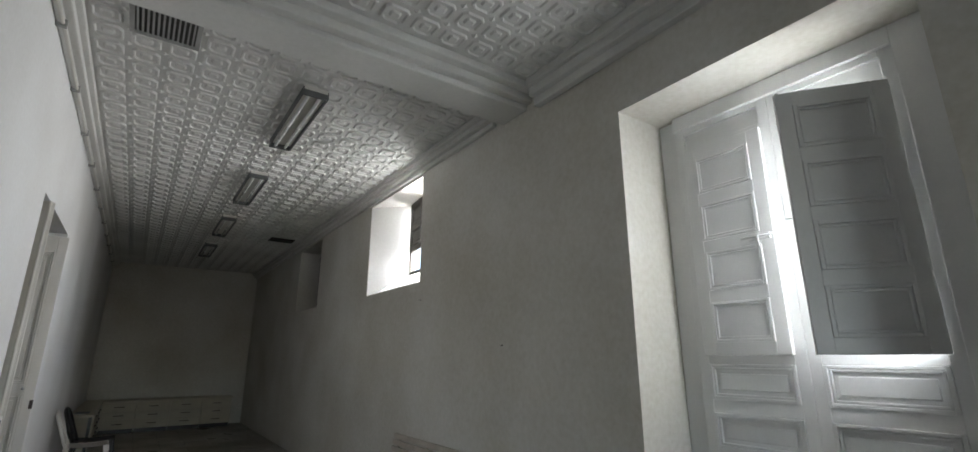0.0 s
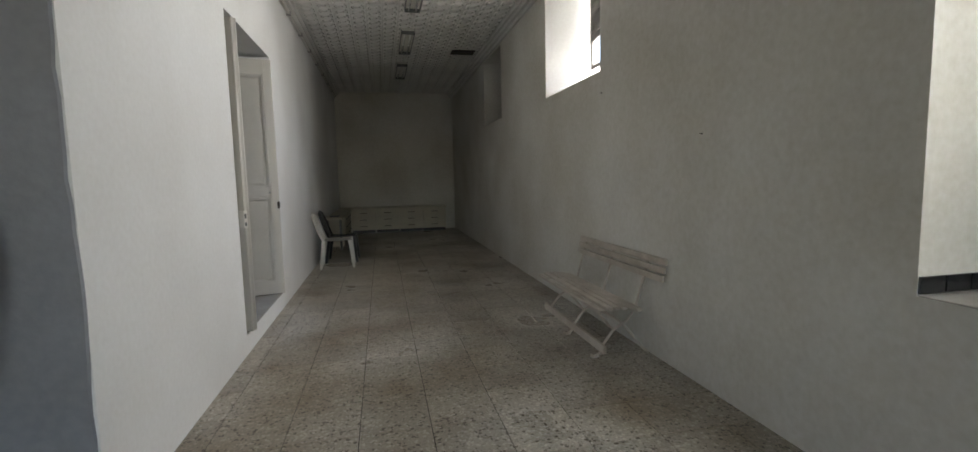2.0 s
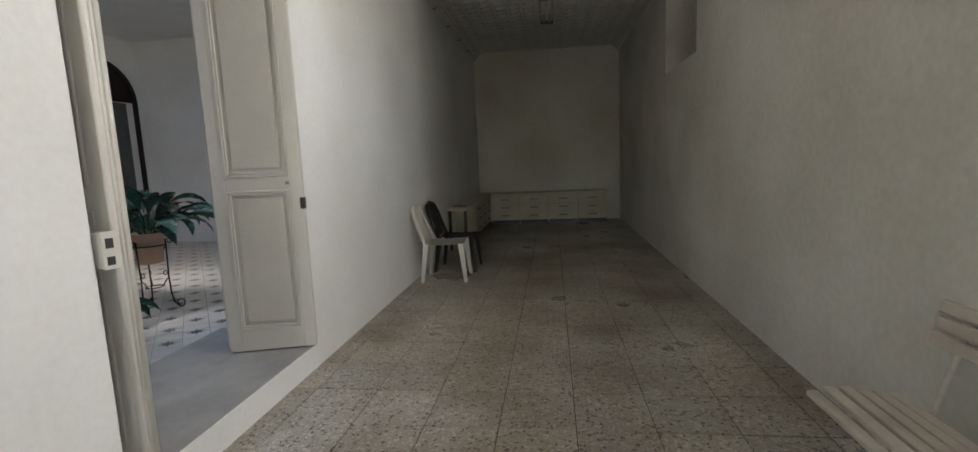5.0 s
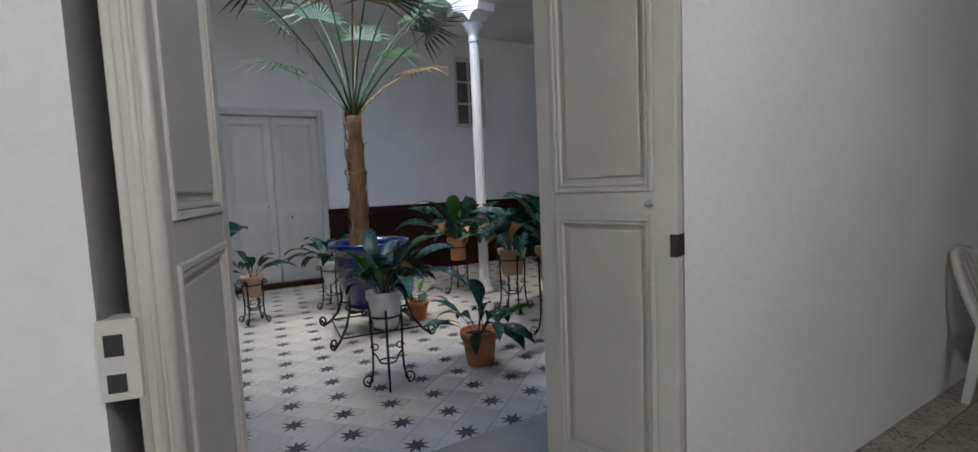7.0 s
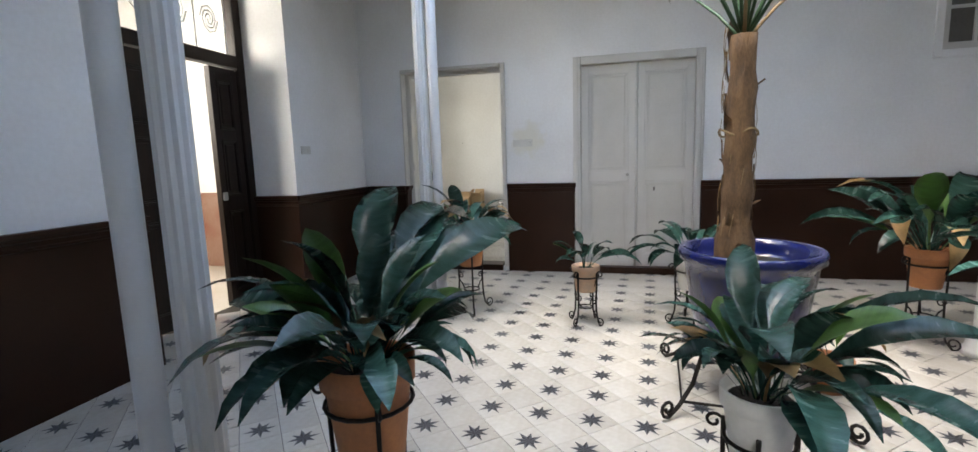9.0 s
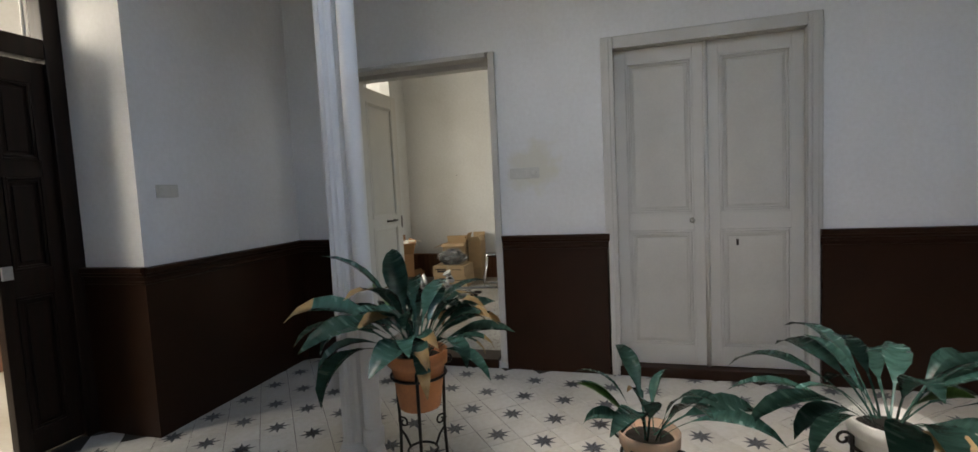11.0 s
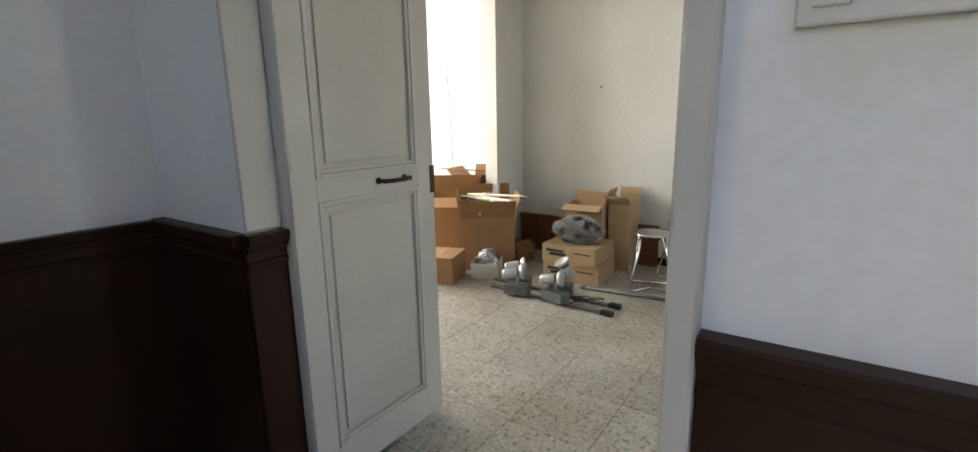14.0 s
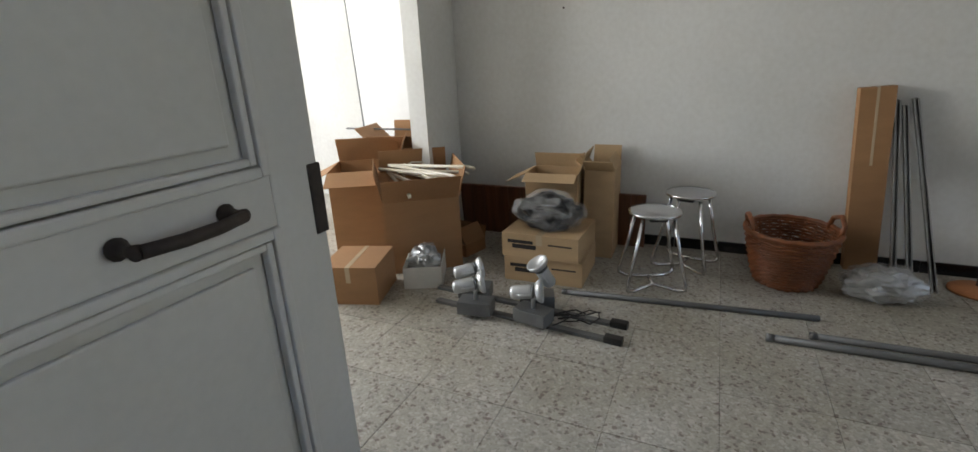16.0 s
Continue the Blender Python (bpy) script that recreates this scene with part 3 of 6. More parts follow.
box(bm, RW + 0.40, 0.79, 2.44, RW + 0.46, 0.86, 3.36); box(bm, RW + 0.40, 1.83, 2.44, RW + 0.46, 1.90, 3.36)
box(bm, RW + 0.401, 0.86, 2.44, RW + 0.459, 1.83, 2.5); box(bm, RW + 0.401, 0.86, 3.3, RW + 0.459, 1.83, 3.36)
part("window_frame", bm, SHUTB, W2)
s = part("shutter", B(), SHUTB, W2, "brown-grey panelled shutter")
s.matrix_basis = pose(RW + 0.36, 1.80, 2.72, 0, 0, -98)
panel_leaf(s, 0.48, 0.64, 0.03, [(0.07, 0.28), (0.34, 0.57)], SHUTB, SHUTB, 0.06)

W3 = thing("window_3", "high closed window in shadow", "window", ROOM, kind="structure")
bm = B()
box(bm, RW + 0.35, 4.35, 2.25, RW + 0.42, 5.63, 3.36, 0.004)
part("window_frame", bm, SHUTB, W3)
for k in range(2):
    bm = B()
    for q in range(3):
        box(bm, RW + 0.325, 4.42 + k * 0.60, 2.32 + q * 0.34, RW + 0.352, 4.96 + k * 0.60, 2.60 + q * 0.34, 0.006)
    part("shutter", bm, SHUTB, W3)

# ---------------- the courtyard ----------------
PX0, PX1, PY0, PY1 = -4.57, 1.16, -3.25, 6.3
bm = B()
box(bm, PX0 - 0.3, PY0 - 0.6, -0.25, PX1 + 0.1, PY1, -0.004)
pfloor = solid("courtyard_floor", bm, JOINT, "white and black star patterned cement tile floor", "floor")
bm = wall_x(B(), -4.95, PX0, -3.9, PY1, -0.1, 3.9, [(-2.68, -1.37, 0.05, 2.54), (-0.48, 0.85, 0.07, 2.48), (3.05, 3.64, 2.33, 3.5), (4.82, 6.1, 0.0, 2.7)])
solid("wall_far", bm, PLASTER_FAR, "white plastered courtyard wall with two doorways", "wall")
bm = B()
box(bm, PX0, -3.8, -0.1, -3.08, PY0, 3.9)
box(bm, -3.08, -3.8, 3.2, -1.35, PY0, 3.9)
box(bm, -1.35, -3.8, -0.1, 1.30, PY0, 3.9)
solid("wall_left", bm, PLASTER, "white plastered courtyard wall at the street entrance", "wall")
bm = B()
box(bm, 1.02, -3.8, -0.1, 1.28, -2.55, 3.9)
box(bm, -4.95, PY1, -0.1, 1.3, PY1 + 0.3, 3.9)
solid("wall_right", bm, PLASTER, "white plastered side wall of the courtyard", "wall")
# gallery ceiling round the open light well, walls above it
VX0, VX1, VY0, VY1 = -2.75, 0.05, -1.55, 2.35
bm = B()
for a, b, c, d in ((-4.95, PY0 - 0.55, VX0, PY1 + 0.3), (VX1, PY0 - 0.55, 1.3, PY1 + 0.3), (VX0, PY0 - 0.55, VX1, VY0), (VX0, VY1, VX1, PY1 + 0.3)):
    box(bm, a, b, 3.85, c, d, 4.1)
solid("gallery_ceiling", bm, PLASTER, "white gallery ceiling round the open light well", "ceiling")
bm = B()
for a, b, c, d in ((VX0 - 0.25, VY0 - 0.25, VX0, VY1 + 0.25), (VX1, VY0 - 0.25, VX1 + 0.25, VY1 + 0.25), (VX0, VY0 - 0.25, VX1, VY0), (VX0, VY1, VX1, VY1 + 0.25)):
    box(bm, a, b, 4.1, c, d, 4.9)
solid("upper_walls", bm, PLASTER, "white upper walls of the light well", "wall")


def arch_beam(m, length):
    """A beam between columns whose ends swell into scalloped brackets."""
    bm = B()
    prof = [(0, 3.30), (0.10, 3.30), (0.16, 3.37), (0.28, 3.37), (0.30, 3.45), (0.42, 3.53), (0.58, 3.57), (0.75, 3.585)]
    low = prof + [(length - x, z) for x, z in reversed(prof)]
    for k in range(len(low) - 1):
        (xa, za), (xb, zb) = low[k], low[k + 1]
        if xb - xa < 1e-6:
            continue
        vs = [bm.verts.new((x, y, z)) for y in (-0.12, 0.12) for x, z in ((xa, za), (xb, zb), (xb, 3.848), (xa, 3.848))]
        for f in ((0, 1, 2, 3), (7, 6, 5, 4), (4, 5, 1, 0), (5, 6, 2, 1), (6, 7, 3, 2), (7, 4, 0, 3)):
            bm.faces.new([vs[i] for i in f])
    bmesh.ops.remove_doubles(bm, verts=bm.verts, dist=0.0005)
    return solid("arch_beam", bm, PLASTER, "white scalloped beam between slender columns", "beam", m, group="courtyard arches")


COLS = [(-3.0, -1.795), (0.10, -1.42), (-2.45, 2.32), (0.45, 2.62)]
for i, j in ((0, 1), (0, 2), (1, 3), (2, 3)):
    (xa, ya), (xb, yb) = COLS[i], COLS[j]
    arch_beam(pose(xa, ya, 0, 0, 0, math.degrees(math.atan2(yb - ya, xb - xa))), math.hypot(xb - xa, yb - ya))


def column(x, y):
    c = thing("column", "slender white painted cast-iron column", "column", pose(x, y, 0), "courtyard columns")
    part("base", lathe(B(), [(0.115, 0), (0.115, 0.045), (0.10, 0.06), (0.095, 0.09), (0.075, 0.14), (0.062, 0.17)], 16), WHITE, c)
    bm = B()
    n = 24
    rings = []
    for k in range(9):
        z = 0.165 + (3.08 - 0.165) * k / 8
        rings.append([bm.verts.new(((0.062 - 0.006 * k / 8) * (1 - 0.10 * (j % 2)) * math.cos(j * math.tau / n), (0.062 - 0.006 * k / 8) * (1 - 0.10 * (j % 2)) * math.sin(j * math.tau / n), z)) for j in range(n)])
    for a, b in zip(rings, rings[1:]):
        for j in range(n):
            bm.faces.new((a[j], a[(j + 1) % n], b[(j + 1) % n], b[j]))
    part("shaft", bm, WHITE, c)
    part("capital", lathe(B(), [(0.058, 3.06), (0.075, 3.09), (0.06, 3.11), (0.065, 3.16), (0.10, 3.24), (0.12, 3.26), (0.12, 3.30)], 16), WHITE, c)
    return c


for x, y in COLS:
    column(x, y)
for (x, y), (dx, dy) in zip(COLS[:2], ((0.02, 0.125), (0.10, -0.10))):
    dp = thing("drain_pipe", "white painted downpipe beside the column", "pipe", pose(x + dx, y + dy, 0))
    bm = tube(B(), [(0.06, 0.10, 0.06), (0.03, 0.05, 0.09), (0, 0, 0.17), (0, 0, 0.25), (0, 0, 1.2), (0, 0, 2.4), (0, 0, 3.55)], 0.045, 12)
    part("pipe", bm, WHITE, dp)
    part("socket", lathe(B(), [(0.046, 0.16), (0.055, 0.17), (0.055, 0.25), (0.046, 0.26)], 14), WHITE, dp)

# brown dado with its moulded cap
def dado_x(x, ya, yb, s):
    """Panel and moulded cap as one profile, run along y."""
    prof = [(0.002, 0.0), (0.020, 0.0), (0.020, 0.982), (0.028, 0.986), (0.028, 0.998), (0.021, 1.004), (0.021, 1.03), (0.034, 1.036), (0.036, 1.052), (0.046, 1.058), (0.048, 1.084), (0.042, 1.09), (0.002, 1.09)]
    bm = B()
    rings = [[bm.verts.new((x + s * d, y, z)) for d, z in prof] for y in (ya, yb)]
    n = len(prof)
    for k in range(n):
        bm.faces.new((rings[0][k], rings[0][(k + 1) % n], rings[1][(k + 1) % n], rings[1][k]))
    bm.faces.new(rings[0]); bm.faces.new(rings[1][::-1])
    bmesh.ops.recalc_face_normals(bm, faces=bm.faces)
    return solid("dado", bm, BROWN, "dark brown painted dado with moulded cap", "dado")


def dado_y(y, xa, xb, s):
    ob = dado_x(0, xa, xb, 1)
    ob.matrix_world = Matrix(((0, 1, 0, 0), (s, 0, 0, y), (0, 0, 1, -0.003), (0, 0, 0, 1)))
    return ob


for ya, yb in ((PY0 + 0.003, -2.682), (-1.336, -0.50), (0.88, 4.76)):
    dado_x(PX0, ya, yb, 1)
dado_y(PY0, PX0 + 0.003, -3.08 + 0.021, 1)
dado_x(-3.08, -3.75, PY0 + 0.019, 1)
dado_y(PY0, -1.35, 1.0, 1)
for ya, yb in ((-2.62, -1.415), (-0.45, 0.82)):
    bm = B()
    box(bm, PX0 - 0.2, ya, 0.0, PX0 + 0.03, yb, 0.075, 0.005)
    solid("door_step", bm, BROWN, "brown painted step under the doorway", "step")


def casing(y0, y1, z1, label):
    bm = B()
    for a, b in ((y0, y0 + 0.09), (y1 - 0.09, y1)):
        box(bm, PX0 - 0.02, a, 0.0, PX0 + 0.02, b, z1, 0.008)
        box(bm, PX0 + 0.018, a + 0.02, 0.0, PX0 + 0.032, b - 0.03, z1 - 0.02, 0.005)
    box(bm, PX0 - 0.019, y0 + 0.09, z1 - 0.09, PX0 + 0.019, y1 - 0.09, z1, 0.008)
    for a, b in ((y0 + 0.05, y0 + 0.09), (y1 - 0.09, y1 - 0.05)):
        box(bm, PX0 - 0.38, a, 0.05, PX0 - 0.021, b, z1 - 0.05)
    box(bm, PX0 - 0.379, y0 + 0.09, z1 - 0.09, PX0 - 0.022, y1 - 0.09, z1 - 0.05)
    return solid("door_frame", bm, CREAM, label, "door frame")


bm = B()
box(bm, -4.80, -2.679, 0.05, -4.692, -2.622, 2.539, 0.006)
box(bm, -4.80, -2.622, 2.46, -4.692, -1.41, 2.539, 0.006)
box(bm, -4.90, -1.392, 0.05, -4.545, -1.338, 2.535, 0.008)
box(bm, -4.691, -2.678, 2.50, -4.552, -1.411, 2.536, 0.006)
box(bm, -4.691, -2.690, 1.092, -4.568, -2.672, 2.536, 0.004)
solid("door_frame", bm, CREAM, "cream frame set deep in the open doorway", "door frame")
dado_y(-2.68, -4.690, -4.551, 1)
casing(-0.53, 0.90, 2.53, "cream moulded frame of the closed double door")
for k in range(2):
    d = thing("door_2", "closed cream two-panel door leaf", "door", pose(PX0 - 0.06, -0.44 + k * 0.631, 0.078, 0, 0, 90), "closed double door")
    panel_leaf(d, 0.627, 2.36, 0.045, [(0.14, 1.02), (1.14, 2.26)], CREAM, CREAM_D, 0.085)
    if k == 0:
        part("cover_strip", tube(B(), [(0.628, -0.006, 0.0), (0.628, -0.006, 2.36)], 0.016, 8), CREAM, d)
        bm = lathe(B(), [(0.02, 0), (0.006, 0.006), (0.006, 0.03), (0.015, 0.04), (0.0005, 0.052)], 12)
        bmesh.ops.transform(bm, matrix=pose(0.53, 0, 1.09, 90, 0, 0), verts=bm.verts)
        part("knob", bm, CREAM, d)
    else:
        part("keyhole", box(B(), 0.19, -0.003, 0.90, 0.205, 0.01, 0.945, 0.002), RUST, d)
d = thing("door_3", "open cream panelled door with bronze pull", "door", pose(-4.695, -2.612, 0.075, 0, 0, 180 + 0.5))
panel_leaf(d, 0.705, 2.36, 0.045, [(0.14, 1.085), (1.165, 2.24)], CREAM, CREAM_D, 0.10)
bm = B()
tube(bm, [(0.383, -0.040, 1.13), (0.425, -0.050, 1.13), (0.475, -0.050, 1.13), (0.517, -0.040, 1.13)], 0.0085, 10)
hd = part("pull_handle", bm, RUST, d, "worn dark bronze pull handle")
for x in (0.38, 0.52):
    bm = lathe(B(), [(0.013, 0), (0.014, 0.004), (0.009, 0.01), (0.007, 0.026), (0.010, 0.038), (0.0005, 0.044)], 12)
    bmesh.ops.transform(bm, matrix=pose(x, 0, 1.13, 90, 0, 0), verts=bm.verts)
    part("mount", bm, RUST, hd)
part("lock_plate", box(B(), 0.680, -0.004, 1.045, 0.708, 0.049, 1.165, 0.003), RUST, d, "dark iron lock plate")
for z in (0.25, 1.2, 2.1):
    part("hinge", tube(B(), [(-0.004, -0.008, z), (-0.004, -0.008, z + 0.1)], 0.008, 8), CREAM, d)

# niche window and the arched doorway of the far wall
w = thing("window_4", "small shuttered window with glazing bars", "window", kind="structure")
bm = B()
box(bm, -4.66, 3.05, 2.33, -4.60, 3.12, 3.5); box(bm, -4.66, 3.57, 2.33, -4.60, 3.64, 3.5)
box(bm, -4.659, 3.12, 2.33, -4.601, 3.57, 2.4); box(bm, -4.659, 3.12, 3.43, -4.601, 3.57, 3.5)
box(bm, -4.655, 3.33, 2.4, -4.605, 3.36, 3.43)
for z in (2.72, 3.08):
    box(bm, -4.654, 3.12, z, -4.606, 3.33, z + 0.03); box(bm, -4.654, 3.36, z, -4.606, 3.57, z + 0.03)
part("window_frame", bm, CREAM, w)
part("pane", box(B(), -4.636, 3.10, 2.38, -4.630, 3.60, 3.46), SHUTB, w)
part("architrave", box(box(box(B(), -4.57, 3.64, 2.25, -4.545, 3.71, 3.55, 0.006), -4.57, 2.98, 2.25, -4.545, 3.05, 3.55, 0.006), -4.569, 3.05, 2.25, -4.548, 3.64, 2.32, 0.006), PLASTER, w)
ad = thing("arched_doorway", "dark brown arched doorway with grey panel", "doorway", kind="structure")
bm = B()
n = 16
for k in range(n):
    a0, a1 = math.pi * k / n, math.pi * (k + 1) / n
    ps = [(5.46 - r * math.cos(a), 2.70 + r * math.sin(a)) for a in (a0, a1) for r in (0.64, 0.72)]
    vs = [bm.verts.new((x, *ps[i])) for x in (-4.565, -4.52) for i in (0, 1, 3, 2)]
    for f in ((0, 1, 2, 3), (7, 6, 5, 4), (4, 5, 1, 0), (5, 6, 2, 1), (6, 7, 3, 2), (7, 4, 0, 3)):
        bm.faces.new([vs[i] for i in f])
box(bm, -4.565, 4.74, 0, -4.52, 4.82, 2.70); box(bm, -4.565, 6.10, 0, -4.52, 6.18, 2.70)
part("surround", bm, DARKWOOD, ad)
bm = B()
vs = [bm.verts.new((-4.562, 5.46 - 0.65 * math.cos(math.pi * k / n), 2.70 + 0.65 * math.sin(math.pi * k / n))) for k in range(n + 1)]
bm.faces.new(vs)
part("lunette", bm, DARKWOOD, ad)
bm = box(B(), -4.75, 4.82, 0.0, -4.70, 6.1, 2.7)
for y in (4.9, 5.5):
    for z in (0.2, 1.4):
        box(bm, -4.70, y, z, -4.688, y + 0.5, z + 1.0, 0.006)
part("door_panel", bm, GREYP, ad)

# street entrance
en = thing("entrance_door", "dark varnished street door, half open", "door", kind="structure")
bm = B()
box(bm, -3.08, -3.86, 0.0, -2.98, -3.74, 3.2, 0.006); box(bm, -1.45, -3.86, 0.0, -1.35, -3.74, 3.2, 0.006)
box(bm, -2.979, -3.855, 2.38, -1.451, -3.745, 2.50, 0.006); box(bm, -2.979, -3.855, 3.1, -1.451, -3.745, 3.2, 0.006)
part("frame", bm, DARKWOOD, en)
lf = part("leaf", B(), DARKWOOD, en)
lf.matrix_basis = pose(-2.98, -3.83, 0.02, 0, 0, 0)
panel_leaf(lf, 0.345, 2.34, 0.06, [(0.14, 0.95), (1.1, 1.65), (1.75, 2.22)], DARKWOOD, DARKWOOD, 0.07, raised=True)
part("latch", box(B(), 0.28, 0.058, 1.06, 0.335, 0.075, 1.14, 0.004), STEEL, lf)
lf = part("leaf", B(), DARKWOOD, en)
lf.matrix_basis = pose(-2.345, -3.83, 0.02, 0, 0, 2)
panel_leaf(lf, 0.88, 2.34, 0.06, [(0.14, 0.95), (1.1, 1.65), (1.75, 2.22)], DARKWOOD, DARKWOOD, 0.10, raised=True)
bm = B()
for k in range(4):
    x = -2.90 + k * 0.37
    for s in range(2):
        tube(bm, [(x + 0.17 + 0.11 * (1 - q / 14) * math.cos(q * 0.8 + s * math.pi), -3.80, 2.80 + 0.14 * (1 - q / 14) * math.sin(q * 0.8 + s * math.pi)) for q in range(13)], 0.009, 5)
    tube(bm, [(x - 0.02, -3.80, 2.50), (x - 0.02, -3.80, 3.1)], 0.010, 5)
part("fanlight_scrolls", bm, WHITE, en, "white scrolled iron fanlight grille")
bm = wall_y(B(), -6.2, -6.0, -4.4, 0.4, -0.1, 3.9, [])
box(bm, -4.6, -6.2, -0.1, -4.4, -3.8, 3.9); box(bm, 0.2, -6.0, -0.1, 0.4, -3.8, 3.9)
solid("vestibule_wall", bm, PLASTER, "bright white walls of the entrance passage", "wall")
bm = box(B(), -4.4, -6.0, 0.0, -4.376, -3.86, 1.05)
box(bm, -4.376, -5.998, 0.0, 0.19, -5.975, 1.05)
solid("vestibule_dado", bm, DADO_RED, "worn reddish brown dado of the entrance passage", "dado")
bm = box(B(), -4.6, -6.2, -0.25, 0.4, -3.85, -0.004)
solid("vestibule_floor", bm, TILE, "pale tiled floor of the entrance passage", "floor")
bm = box(B(), -4.6, -6.2, 3.9, 0.4, -3.8, 4.0)
solid("vestibule_ceiling", bm, PLASTER, "white ceiling of the entrance passage", "ceiling")

# ---------------- the store room ----------------
SZ = 0.055
bm = box(B(), -9.2, -8.0, -0.2, -4.95, 3.2, SZ - 0.005)
box(bm, -4.95, -2.62, -0.2, PX0 - 0.2, -1.37, SZ - 0.005)
sfloor = solid("store_floor", bm, JOINT_B, "pale worn terrazzo floor of the store room", "floor")
bm = B()
box(bm, -8.6, -4.06, 0, -8.37, 3.2, 3.7)
box(bm, -8.6, -4.06, 0, -7.87, -3.92, 3.7)
solid("store_wall_west", bm, PLASTER_BACK, "uneven grey-white plaster wall of the store room", "wall")
bm = B()
box(bm, -5.6, -4.06, 0, -4.95, -3.92, 3.7)
box(bm, -7.87, -4.059, 3.3, -5.6, -3.921, 3.7)
solid("store_wall_south", bm, PLASTER_BACK, "grey-white plaster wall with a wide opening", "wall")
# out of view; the window opening is added to go with the fill lamp
bm = wall_y(B(), 2.6, 2.9, -8.6, -4.95, 0, 3.7, [(-7.0, -5.6, 0.9, 2.7)])
solid("store_wall_north", bm, PLASTER_BACK, "unseen grey-white plaster wall with an added window opening", "wall")
bm = wall_y(B(), -7.9, -7.6, -9.2, -4.95, 0, 3.7, [(-7.2, -5.4, 0.9, 2.8)])
box(bm, -9.2, -7.6, 0, -8.9, -4.06, 3.7)
box(bm, -5.2, -7.6, 0, -4.951, -4.06, 3.7)
solid("annex_wall", bm, PLASTER_BACK, "bright white walls of the adjoining room", "wall")
bm = box(B(), -9.2, -7.9, 3.7, -4.95, 2.9, 3.8)
solid("store_ceiling", bm, PLASTER, "plain white ceiling of the store room", "ceiling")
bm = B()
for k in range(23):
    box(bm, -8.369, -3.90 + k * 0.282, SZ, -8.352, -3.90 + k * 0.282 + 0.278, SZ + 0.075, 0.003)
solid("baseboard", bm, BLACKT, "dark tile skirting along the store room wall", "skirting")

# ---------------- furniture of the long room ----------------
def slat_bench(m):
    b = thing("garden_bench", "cream slatted garden bench with iron frame against the wall", "bench", m)
    L = 1.36
    for k, z in enumerate((0.385, 0.400, 0.402, 0.398, 0.390, 0.380)):
        y = 0.085 + k * 0.056
        part("seat_slat", box(B(), 0.0, y, z - 0.022, L, y + 0.042, z, 0.005), BENCHP, b)
    for z, y in ((0.575, 0.490), (0.632, 0.503), (0.689, 0.516)):
        part("back_slat", box(B(), 0.0, y, z, L + 0.10, y + 0.022, z + 0.047, 0.005), BENCHP, b)
    part("foot_bar", box(B(), 0.0, 0.145, 0.045, L - 0.07, 0.168, 0.105, 0.004), BENCHP, b)
    for x in (0.12, L / 2, L - 0.14):
        part("iron_frame", tube(B(), [(x, 0.11, 0.012), (x, 0.145, 0.03), (x, 0.18, 0.10), (x, 0.25, 0.19), (x, 0.36, 0.26), (x, 0.43, 0.34), (x, 0.475, 0.50), (x, 0.508, 0.60), (x, 0.535, 0.72)], 0.011), BENCHP, b)
        part("rear_leg", tube(B(), [(x, 0.525, 0.012), (x, 0.49, 0.04), (x, 0.42, 0.13), (x, 0.32, 0.24), (x, 0.20, 0.33), (x, 0.10, 0.362), (x, 0.40, 0.370)], 0.011), BENCHP, b)
        part("foot", tube(B(), [(x, 0.08, 0.020), (x, 0.10, 0.012), (x, 0.14, 0.014)], 0.013), BENCHP, b)
    return b


slat_bench(ROOM @ pose(2.405, 1.17, 0, 0, 0, -90))


